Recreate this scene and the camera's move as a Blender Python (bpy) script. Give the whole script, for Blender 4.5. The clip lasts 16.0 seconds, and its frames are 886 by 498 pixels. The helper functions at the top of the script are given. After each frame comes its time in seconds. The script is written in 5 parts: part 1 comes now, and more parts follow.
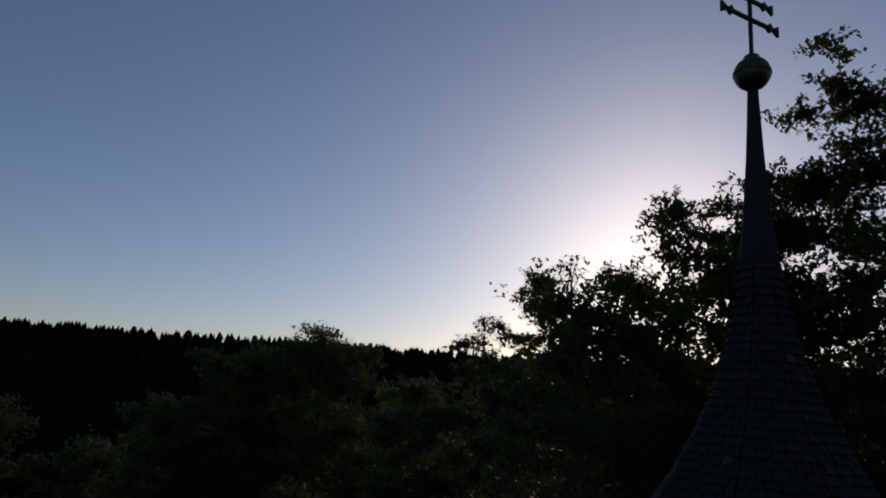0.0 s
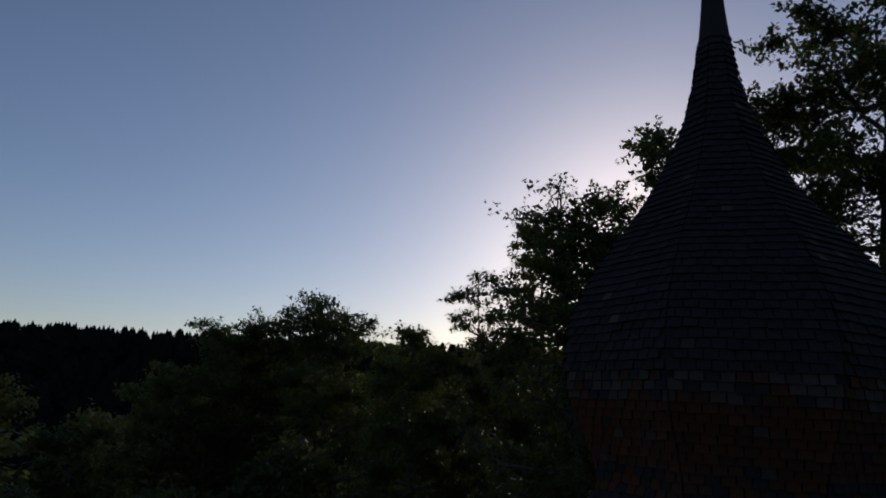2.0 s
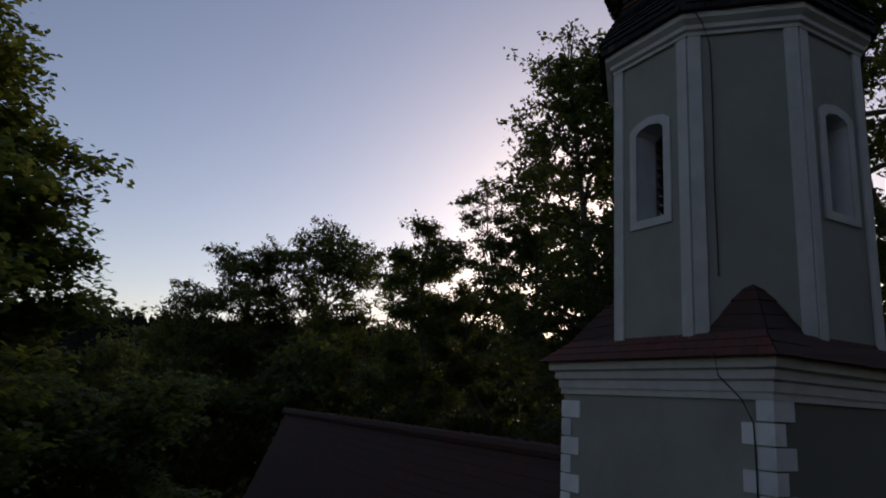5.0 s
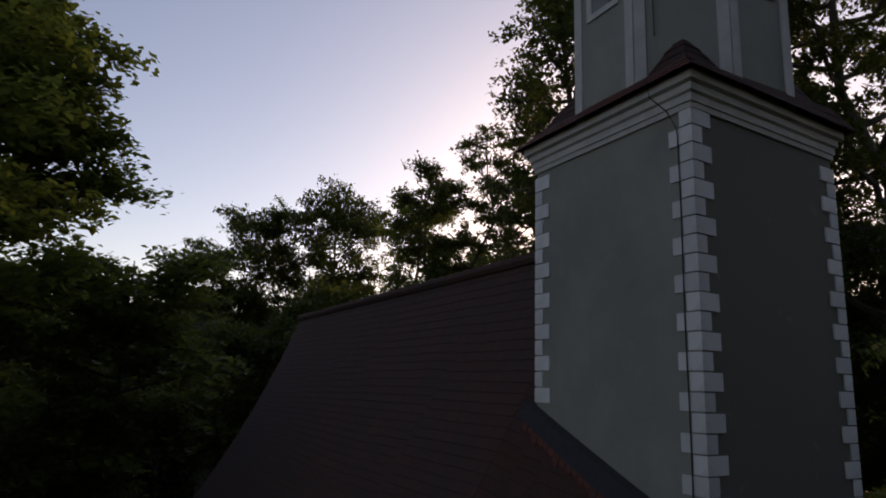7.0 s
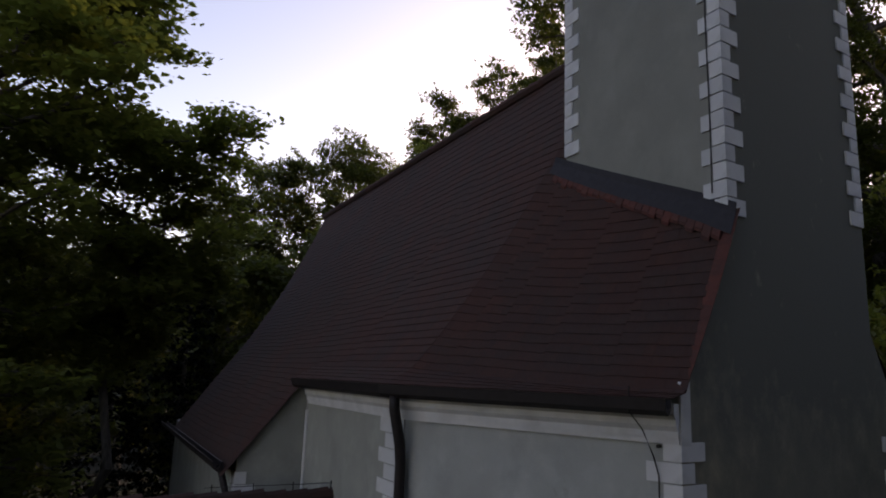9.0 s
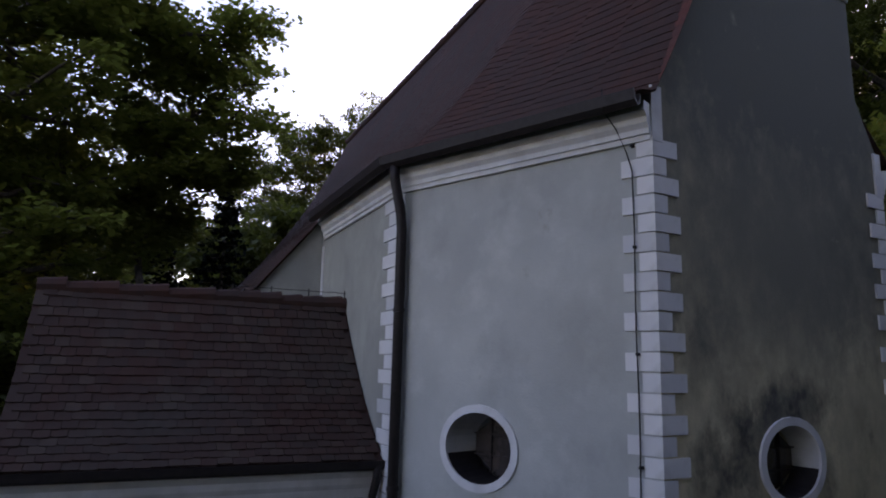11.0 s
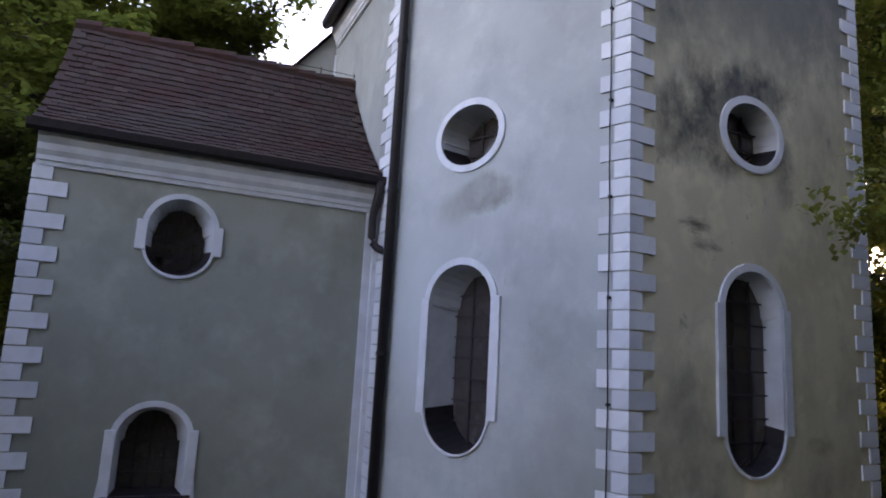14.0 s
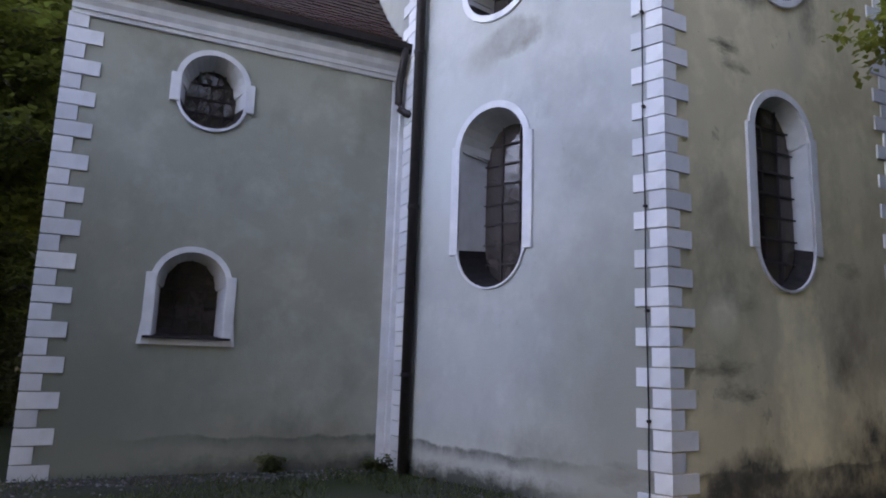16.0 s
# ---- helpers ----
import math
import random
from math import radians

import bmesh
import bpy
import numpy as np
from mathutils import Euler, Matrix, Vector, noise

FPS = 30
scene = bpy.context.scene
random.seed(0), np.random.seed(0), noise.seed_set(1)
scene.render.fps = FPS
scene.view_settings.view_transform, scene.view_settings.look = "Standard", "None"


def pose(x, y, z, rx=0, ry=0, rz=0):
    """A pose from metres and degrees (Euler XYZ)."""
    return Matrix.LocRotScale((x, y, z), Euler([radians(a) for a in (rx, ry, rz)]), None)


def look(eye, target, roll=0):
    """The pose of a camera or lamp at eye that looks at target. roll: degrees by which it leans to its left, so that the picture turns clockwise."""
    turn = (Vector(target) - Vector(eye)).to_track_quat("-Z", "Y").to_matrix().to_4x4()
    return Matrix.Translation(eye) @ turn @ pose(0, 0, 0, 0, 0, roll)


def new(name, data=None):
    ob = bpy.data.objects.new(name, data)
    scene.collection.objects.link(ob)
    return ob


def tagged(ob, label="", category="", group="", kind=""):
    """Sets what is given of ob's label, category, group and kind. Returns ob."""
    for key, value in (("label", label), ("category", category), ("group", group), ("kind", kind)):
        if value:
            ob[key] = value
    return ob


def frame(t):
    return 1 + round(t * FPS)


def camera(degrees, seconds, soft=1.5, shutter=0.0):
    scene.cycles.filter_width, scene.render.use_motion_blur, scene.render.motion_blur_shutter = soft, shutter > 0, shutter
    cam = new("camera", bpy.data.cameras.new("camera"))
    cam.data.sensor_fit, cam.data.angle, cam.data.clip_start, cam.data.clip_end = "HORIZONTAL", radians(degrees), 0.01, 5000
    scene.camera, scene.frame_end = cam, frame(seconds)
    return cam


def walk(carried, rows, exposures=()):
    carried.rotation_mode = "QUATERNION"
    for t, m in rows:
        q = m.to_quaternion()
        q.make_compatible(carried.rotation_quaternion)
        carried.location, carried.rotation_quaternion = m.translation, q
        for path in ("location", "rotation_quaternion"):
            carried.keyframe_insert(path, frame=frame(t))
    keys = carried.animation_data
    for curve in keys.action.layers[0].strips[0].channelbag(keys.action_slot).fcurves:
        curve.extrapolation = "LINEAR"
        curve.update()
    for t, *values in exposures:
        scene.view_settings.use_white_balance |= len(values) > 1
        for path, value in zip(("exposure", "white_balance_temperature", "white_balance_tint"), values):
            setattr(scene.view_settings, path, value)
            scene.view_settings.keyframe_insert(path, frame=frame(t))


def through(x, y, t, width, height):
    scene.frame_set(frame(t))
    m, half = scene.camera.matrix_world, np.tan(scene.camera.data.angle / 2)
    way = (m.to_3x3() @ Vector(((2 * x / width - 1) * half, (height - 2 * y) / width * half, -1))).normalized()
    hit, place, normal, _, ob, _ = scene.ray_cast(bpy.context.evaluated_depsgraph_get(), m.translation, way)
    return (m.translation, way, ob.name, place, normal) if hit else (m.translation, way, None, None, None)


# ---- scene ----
cam = camera(67.4, 16.0, soft=1.9)
PATH = [
    (0, (-3.083, -2.531, 24.527), (-2.195, -0.797, 24.977), 4.3),
    (0.5, (-3.204, -2.563, 23.935), (-2.315, -0.829, 24.387), 3.8),
    (1, (-3.289, -2.62, 23.482), (-2.393, -0.891, 23.937), 3.1),
    (1.5, (-3.392, -2.829, 22.792), (-2.483, -1.105, 23.242), 2.8),
    (2, (-3.449, -3.083, 21.970), (-2.534, -1.362, 22.419), 3.1),
    (2.5, (-3.709, -3.444, 21.028), (-2.788, -1.726, 21.473), 3.7),
    (3, (-3.76, -3.483, 20.154), (-2.842, -1.763, 20.599), 4.3),
    (3.5, (-4.048, -3.547, 19.240), (-3.129, -1.826, 19.683), 3.8),
    (4, (-4.178, -3.521, 18.495), (-3.26, -1.799, 18.936), 2.6),
    (4.2, (-4.322, -3.532, 18.075), (-3.39, -1.818, 18.512), 3.4),
    (6.3, (-4.631, -4.328, 14.390), (-3.713, -2.604, 14.825), 1.7),
    (6.5, (-4.678, -4.456, 14.232), (-3.755, -2.73, 14.643), 1.3),
    (7, (-4.646, -4.679, 13.423), (-3.728, -2.949, 13.828), 1.8),
    (7.5, (-4.719, -4.8, 12.555), (-3.81, -3.063, 12.949), 2.9),
    (8, (-4.808, -4.745, 11.691), (-3.908, -3.003, 12.081), 3.0),
    (8.5, (-4.91, -4.684, 10.795), (-4.011, -2.938, 11.176), 2.3),
    (9, (-5.077, -4.737, 9.976), (-4.174, -2.992, 10.352), 2.2),
    (9.2, (-5.076, -4.732, 9.665), (-4.178, -2.984, 10.036), 1.8),
    (11.3, (-4.508, -5.023, 6.718), (-3.705, -3.226, 7.077), 1.6),
    (11.5, (-4.502, -5.033, 6.494), (-3.702, -3.235, 6.852), 1.8),
    (12, (-4.5, -5.039, 5.827), (-3.707, -3.239, 6.192), 2.3),
    (12.5, (-4.492, -5.017, 5.202), (-3.707, -3.213, 5.562), 2.0),
    (13, (-4.44, -5.071, 4.615), (-3.66, -3.263, 4.966), 1.8),
    (13.5, (-4.373, -5.191, 3.907), (-3.592, -3.383, 4.256), 2.0),
    (14, (-4.348, -5.315, 3.356), (-3.565, -3.505, 3.692), 3.1),
    (14.5, (-4.395, -5.346, 2.767), (-3.611, -3.536, 3.101), 3.6),
    (15, (-4.5, -5.275, 2.285), (-3.709, -3.468, 2.614), 3.0),
    (15.5, (-4.576, -5.15, 1.816), (-3.79, -3.339, 2.14), 2.0),
    (16, (-4.606, -5.017, 1.428), (-3.814, -3.21, 1.757), 1.9),
]
# the clip's camera opens up and warms its balance as it sinks into the shade
EXPOSURES = [
    (0.0, -1.24, 6100, 21), (1.0, -1.17, 6100, 21), (3.5, -0.58, 6950, 27), (6.5, 0.15, 8400, 31), (7.0, 0.3, 8700, 32), (8.0, 0.75, 9300, 33), (9.0, 1.15, 9200, 36),
    (11.5, 2.1, 7900, 42), (12.5, 2.38, 7900, 42), (13.5, 3.22, 8100, 42), (14.5, 3.58, 8300, 42), (16.0, 4.0, 8600, 42),
]
walk(cam, [(t, look(eye, target, roll)) for t, eye, target, roll in PATH], EXPOSURES)

# ---- light ----
SUN_AZ, SUN_EL = 46.0, 13.0
world = bpy.data.worlds.new("evening_sky")
scene.world = world
world.use_nodes = True
wn = world.node_tree
wn.nodes.clear()
sky = wn.nodes.new("ShaderNodeTexSky")
sky.sky_type = "NISHITA"
sky.sun_disc = False
sky.sun_elevation = radians(SUN_EL)
sky.sun_rotation = radians(SUN_AZ)
sky.altitude = 400
sky.air_density, sky.dust_density, sky.ozone_density = 1.0, 0.8, 2.0
wbg = wn.nodes.new("ShaderNodeBackground")
wbg.inputs["Strength"].default_value = 0.15
wout = wn.nodes.new("ShaderNodeOutputWorld")
wn.links.new(sky.outputs[0], wbg.inputs["Color"])
wn.links.new(wbg.outputs[0], wout.inputs["Surface"])
sun_data = bpy.data.lights.new("sun", "SUN")
sun_data.energy, sun_data.angle, sun_data.color = 0.9, radians(0.6), (1.0, 0.86, 0.68)
sun = new("sun", sun_data)
sa, se = radians(SUN_AZ), radians(SUN_EL)
SUN_DIR = Vector((math.sin(sa) * math.cos(se), math.cos(sa) * math.cos(se), math.sin(se)))
sun.matrix_world = look(SUN_DIR * 200, (0, 0, 0))


# ---- materials ----
def material(name):
    m = bpy.data.materials.new(name)
    m.use_nodes = True
    t = m.node_tree
    return m, t, t.nodes["Principled BSDF"]


def node(t, kind, **sets):
    n = t.nodes.new(kind)
    for key, value in sets.items():
        n.inputs[key].default_value = value
    return n


def noise_tex(t, scale, detail=5.0, rough=0.55, stretch=None, source="Object"):
    co = t.nodes.new("ShaderNodeTexCoord")
    n = node(t, "ShaderNodeTexNoise", Scale=scale, Detail=detail, Roughness=rough)
    if stretch:
        mp = t.nodes.new("ShaderNodeMapping")
        mp.inputs["Scale"].default_value = stretch
        t.links.new(co.outputs[source], mp.inputs["Vector"])
        t.links.new(mp.outputs[0], n.inputs["Vector"])
    else:
        t.links.new(co.outputs[source], n.inputs["Vector"])
    return n.outputs["Fac"]


def ramp(t, fac, stops):
    r = t.nodes.new("ShaderNodeValToRGB")
    el = r.color_ramp.elements
    while len(el) < len(stops):
        el.new(0.5)
    for e, (p, c) in zip(el, stops):
        e.position = p
        e.color = (*c, 1) if len(c) == 3 else c
    t.links.new(fac, r.inputs["Fac"])
    return r.outputs["Color"]


def mix(t, fac, a, b, mode="MIX"):
    m = t.nodes.new("ShaderNodeMix")
    m.data_type, m.blend_type = "RGBA", mode
    for value, slot in ((fac, 0), (a, 6), (b, 7)):
        if isinstance(value, (int, float)):
            m.inputs[slot].default_value = value
        elif isinstance(value, tuple):
            m.inputs[slot].default_value = (*value, 1)
        else:
            t.links.new(value, m.inputs[slot])
    return m.outputs[2]


def bump(t, bsdf, fac, strength, distance=0.02):
    b = node(t, "ShaderNodeBump", Strength=strength, Distance=distance)
    t.links.new(fac, b.inputs["Height"])
    t.links.new(b.outputs[0], bsdf.inputs["Normal"])


def math_node(t, op, a, b=0.0, clamp=False):
    m = t.nodes.new("ShaderNodeMath")
    m.operation, m.use_clamp = op, clamp
    for i, v in enumerate((a, b)):
        if isinstance(v, (int, float)):
            m.inputs[i].default_value = v
        else:
            t.links.new(v, m.inputs[i])
    return m.outputs[0]


def axis(t, which):
    co = t.nodes.new("ShaderNodeTexCoord")
    s = t.nodes.new("ShaderNodeSeparateXYZ")
    t.links.new(co.outputs["Object"], s.inputs[0])
    return s.outputs[which]


def blob(t, centre, size):
    """A soft spot, 1 in its middle and 0 from its rim on, for a stain or painted shade of a given place and size."""
    co = t.nodes.new("ShaderNodeTexCoord")
    mp = t.nodes.new("ShaderNodeMapping")
    mp.vector_type = "TEXTURE"
    mp.inputs["Location"].default_value = centre
    mp.inputs["Scale"].default_value = size
    g = t.nodes.new("ShaderNodeTexGradient")
    g.gradient_type = "SPHERICAL"
    t.links.new(co.outputs["Object"], mp.inputs["Vector"])
    t.links.new(mp.outputs[0], g.inputs[0])
    return g.outputs["Fac"]


def plaster(name, base, dark, blobs=(), damp=0.85, streaks=0.3, cloudy=1.0):
    m, t, b = material(name)
    broad = noise_tex(t, 0.7, 6)
    fine = noise_tex(t, 9.0, 6)
    col = ramp(t, broad, [(0.32, tuple(0.78 * c for c in base)), (0.68, base)])
    cloud = noise_tex(t, 2.3, 7, 0.6)
    col = mix(t, math_node(t, "MULTIPLY", math_node(t, "SUBTRACT", cloud, 0.5, True), 2.2 * cloudy, True), col, tuple(1.22 * c for c in base))
    gloom = noise_tex(t, 1.3, 8, 0.62, (1, 1, 0.7))
    col = mix(t, math_node(t, "MULTIPLY", math_node(t, "SUBTRACT", gloom, 0.52, True), 2.6 * cloudy, True), col, tuple(0.55 * c for c in base))
    col = mix(t, math_node(t, "MULTIPLY", fine, 0.22), col, tuple(0.72 * c for c in base))
    run = noise_tex(t, 1.0, 6, 0.6, (2.2, 2.2, 0.45))
    wet = math_node(t, "MULTIPLY", math_node(t, "SUBTRACT", run, 0.52, True), streaks * 4, True)
    col = mix(t, wet, col, tuple(0.75 * a + 0.25 * c for a, c in zip(base, dark)))
    if damp > 0:
        # a tide line of damp and algae in the lowest half metre of the plaster
        z = axis(t, 2)
        wob = math_node(t, "MULTIPLY", math_node(t, "SUBTRACT", noise_tex(t, 1.6, 6, 0.65), 0.5), 0.3)
        edge = math_node(t, "ADD", z, wob)
        depth = math_node(t, "SUBTRACT", 0.43, edge)
        below = math_node(t, "MULTIPLY", depth, 28.0, True)
        drips = ramp(t, noise_tex(t, 5.0, 7, 0.7, (1.6, 1.6, 0.35)), [(0.34, (0.5, 0.5, 0.5)), (0.58, (1, 1, 1))])
        line = math_node(t, "MULTIPLY", below, math_node(t, "SUBTRACT", 1.0, math_node(t, "MULTIPLY", depth, 6.5, True), True))
        patch = ramp(t, noise_tex(t, 1.2, 4), [(0.30, (0.15, 0.15, 0.15)), (0.50, (1, 1, 1))])
        col = mix(t, math_node(t, "MULTIPLY", math_node(t, "MULTIPLY", math_node(t, "MULTIPLY", line, patch), drips), 1.4 * damp, True), col, tuple(0.45 * c for c in dark))
        low = math_node(t, "MULTIPLY", below, ramp(t, noise_tex(t, 3.5, 7, 0.65), [(0.3, (0.1, 0.1, 0.1)), (0.7, (0.75, 0.75, 0.75))]))
        col = mix(t, low, col, tuple(0.5 * a + 0.5 * c for a, c in zip(base, dark)))
        # earth splashed on to the lowest hand's breadth
        splash = math_node(t, "MULTIPLY", math_node(t, "SUBTRACT", math_node(t, "ADD", noise_tex(t, 6.0, 7, 0.7), 0.05), math_node(t, "MULTIPLY", z, 2.6), True), 2.4, True)
        col = mix(t, splash, col, tuple(0.7 * c for c in dark))
    for centre, size, power, tone in blobs:
        f = blob(t, centre, size)
        small = min(size) < 0.3
        edge = noise_tex(t, 7.0 if small else 2.8, 7, 0.7, (0.5, 0.5, 1.3) if small else (1.2, 1.2, 0.8))
        # spots over 2.5 m stay smooth: they paint light and shade into the plaster
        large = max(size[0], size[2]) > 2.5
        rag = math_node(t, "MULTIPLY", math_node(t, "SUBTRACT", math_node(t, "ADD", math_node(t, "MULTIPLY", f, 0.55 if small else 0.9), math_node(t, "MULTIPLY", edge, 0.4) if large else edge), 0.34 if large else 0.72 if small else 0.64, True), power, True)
        lacy = ramp(t, noise_tex(t, 3.2, 8, 0.62, (1, 1, 0.8)), [(0.36, (0.4, 0.4, 0.4)), (0.62, (1, 1, 1))])
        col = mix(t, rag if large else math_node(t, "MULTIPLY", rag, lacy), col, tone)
    t.links.new(col, b.inputs["Base Color"])
    b.inputs["Roughness"].default_value = 0.9
    b.inputs["Specular IOR Level"].default_value = 0.25
    bump(t, b, math_node(t, "ADD", fine, noise_tex(t, 45.0, 3)), 0.25, 0.012)
    return m


GREY = (0.345, 0.355, 0.325)
SOOT = (0.045, 0.047, 0.045)
M_wall = plaster("grey_lime_plaster", GREY, (0.09, 0.10, 0.085))
M_front = plaster("weathered_shade_toned_grey_plaster", (0.64, 0.555, 0.375), (0.06, 0.062, 0.05), cloudy=1.6, streaks=0.5, blobs=(
    ((1.95, 0.1, 6.75), (0.95, 2.0, 0.55), 2.6, SOOT),
    ((1.25, 0.1, 6.35), (0.75, 2.0, 0.75), 2.4, SOOT),
    ((0.7, 0.1, 6.1), (0.55, 2.0, 0.6), 1.8, SOOT),
    ((1.35, 0.1, 5.75), (0.5, 2.0, 0.35), 1.6, SOOT),
    ((2.5, 0.1, 5.9), (0.3, 2.0, 0.6), 1.6, (0.07, 0.075, 0.07)),
    ((0.95, 0.1, 4.98), (0.45, 2.0, 0.15), 3.0, (0.05, 0.052, 0.042)),
    ((1.12, 0.1, 4.76), (0.40, 2.0, 0.14), 3.0, (0.05, 0.052, 0.042)),
    ((0.65, 0.1, 7.6), (0.6, 2.0, 0.9), 1.4, (0.09, 0.093, 0.085)),
    ((1.2, 0.1, 9.0), (0.9, 2.0, 0.8), 1.4, (0.09, 0.093, 0.085)),
    ((2.7, 0.1, 8.2), (0.8, 2.0, 1.6), 1.0, (0.11, 0.115, 0.095)),
    ((0.75, 0.1, 3.1), (0.4, 2.0, 0.6), 1.0, (0.13, 0.135, 0.10)),
    ((3.05, 0.1, 2.65), (0.5, 2.0, 0.22), 2.2, (0.09, 0.082, 0.06)),
    ((0.75, 0.1, 1.45), (0.7, 2.0, 0.22), 3.0, (0.06, 0.062, 0.05)),
    ((1.0, 0.1, 1.18), (0.6, 2.0, 0.2), 3.0, (0.06, 0.062, 0.05)),
    ((1.1, 0.1, 2.1), (0.30, 2.0, 0.14), 1.8, (0.09, 0.092, 0.07)),
    ((1.1, 0.1, 0.35), (0.9, 2.0, 0.35), 2.2, (0.055, 0.056, 0.047)),
    ((3.2, 0.1, 0.55), (0.9, 2.0, 0.65), 2.4, (0.055, 0.056, 0.047)),
    ((2.8, 0.1, 1.5), (0.35, 2.0, 0.4), 1.6, (0.09, 0.085, 0.065)),
    ((0.85, 0.1, 2.3), (1.1, 2.0, 1.9), 1.3, (0.27, 0.262, 0.185)),
    ((3.1, 0.1, 1.9), (0.8, 2.0, 1.1), 1.5, (0.31, 0.255, 0.185)),
    ((2.02, 0.1, 1.5), (0.52, 2.0, 2.1), 4.6, (0.80, 0.69, 0.45)),
    ((2.0, 0.1, 0.1), (2.4, 2.0, 0.5), 3.2, (0.05, 0.05, 0.042)),
    # upper front dimmed: shade painted into the plaster by the next three spots
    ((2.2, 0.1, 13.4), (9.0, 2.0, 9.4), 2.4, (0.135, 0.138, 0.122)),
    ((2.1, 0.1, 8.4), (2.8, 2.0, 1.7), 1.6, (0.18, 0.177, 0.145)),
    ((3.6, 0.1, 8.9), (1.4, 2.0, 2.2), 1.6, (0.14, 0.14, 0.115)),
    ((0.78, 0.1, 1.95), (0.38, 2.0, 0.33), 2.6, (0.66, 0.61, 0.45)),
    ((2.25, 0.1, 5.2), (0.3, 2.0, 0.7), 1.0, (0.42, 0.39, 0.30)),
))
# grey plaster copy, duller and greener to carry the annex's shade
M_annex = plaster("annex_shaded_grey_green_plaster", (0.335, 0.338, 0.278), (0.06, 0.065, 0.055), cloudy=1.3, damp=1.0, blobs=(
    # lower left darkened, painting in the light that fades there
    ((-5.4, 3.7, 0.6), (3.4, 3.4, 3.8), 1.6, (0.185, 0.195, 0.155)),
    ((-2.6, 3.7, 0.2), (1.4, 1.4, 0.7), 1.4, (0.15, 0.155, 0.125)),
))
# grey plaster copy, brighter and cooler to carry skylight on the side wall
M_side = plaster("patched_lit_grey_plaster", (0.44, 0.46, 0.44), (0.09, 0.10, 0.085), cloudy=1.0, streaks=0.5, damp=0.95, blobs=(
    ((-0.80, 1.75, 5.42), (0.62, 0.62, 0.34), 3.2, (0.25, 0.245, 0.215)),
    ((-1.0, 2.2, 5.25), (0.42, 0.42, 0.31), 2.6, (0.27, 0.265, 0.235)),
    # daylight painted in as a paler area away from the corner
    ((-1.2, 2.6, 4.0), (0.9, 1.2, 2.6), 1.2, (0.50, 0.53, 0.51)),
    # shade painted in, darkening low down towards the front corner
    ((-0.15, 0.3, 0.9), (1.9, 1.9, 3.6), 1.7, (0.25, 0.255, 0.225)),
    ((-0.3, 0.7, 7.6), (0.7, 0.7, 1.4), 0.8, (0.31, 0.32, 0.30)),
    ((-0.2, 0.45, 0.35), (0.6, 0.6, 0.24), 2.0, (0.14, 0.13, 0.115)),
    ((-1.1, 2.4, 1.6), (0.6, 0.6, 0.5), 1.2, (0.43, 0.44, 0.41)),
    ((-0.4, 0.9, 3.6), (0.5, 0.5, 0.7), 1.0, (0.27, 0.28, 0.255)),
    ((-0.6, 1.4, 0.5), (0.8, 0.8, 0.35), 1.4, (0.19, 0.20, 0.175)),
))
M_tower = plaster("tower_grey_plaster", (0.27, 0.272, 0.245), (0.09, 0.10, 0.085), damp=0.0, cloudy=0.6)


def paint(name, base, rough=0.7, wear=0.3):
    m, t, b = material(name)
    f = noise_tex(t, 4.0, 6)
    g = noise_tex(t, 1.1, 5, 0.6, (3, 3, 0.5))
    col = ramp(t, f, [(0.3, tuple(0.82 * c for c in base)), (0.65, base)])
    col = mix(t, math_node(t, "MULTIPLY", math_node(t, "SUBTRACT", g, 0.5, True), wear * 5, True), col, tuple(0.6 * c for c in base))
    t.links.new(col, b.inputs["Base Color"])
    b.inputs["Roughness"].default_value = rough
    bump(t, b, noise_tex(t, 30.0, 4), 0.2, 0.006)
    return m


def quoin_paint():
    m, t, b = material("white_quoin_paint")
    info = t.nodes.new("ShaderNodeObjectInfo")
    tone = ramp(t, info.outputs["Random"], [(0.0, (0.50, 0.51, 0.52)), (0.5, (0.60, 0.61, 0.62)), (1.0, (0.66, 0.66, 0.66))])
    dirt = math_node(t, "MULTIPLY", math_node(t, "SUBTRACT", noise_tex(t, 3.0, 7), 0.5, True), 1.6, True)
    col = mix(t, dirt, tone, (0.28, 0.28, 0.26))
    t.links.new(col, b.inputs["Base Color"])
    b.inputs["Roughness"].default_value = 0.8
    bump(t, b, noise_tex(t, 40.0, 4), 0.2, 0.006)
    return m


M_white = paint("white_trim_paint", (0.64, 0.645, 0.65))
M_aged = paint("aged_white_trim_paint", (0.48, 0.475, 0.455), 0.8, 0.4)
M_reveal = paint("white_reveal_plaster", (0.56, 0.57, 0.58), 0.85)
M_quoin = quoin_paint()


def metal(name, base, rough, metallic=0.6):
    m, t, b = material(name)
    f = noise_tex(t, 12.0, 6)
    t.links.new(ramp(t, f, [(0.3, tuple(0.6 * c for c in base)), (0.7, base)]), b.inputs["Base Color"])
    b.inputs["Metallic"].default_value = metallic
    b.inputs["Roughness"].default_value = rough
    bump(t, b, f, 0.1, 0.004)
    return m


M_pipe = metal("brown_painted_sheet_metal", (0.030, 0.024, 0.025), 0.55, 0.0)
M_pipe.node_tree.nodes["Principled BSDF"].inputs["Specular IOR Level"].default_value = 0.25
M_sill = metal("dark_sheet_metal_sill", (0.022, 0.018, 0.019), 0.7, 0.0)
M_sill.node_tree.nodes["Principled BSDF"].inputs["Specular IOR Level"].default_value = 0.2
M_iron = metal("rusted_wrought_iron", (0.03, 0.025, 0.024), 0.6, 0.5)
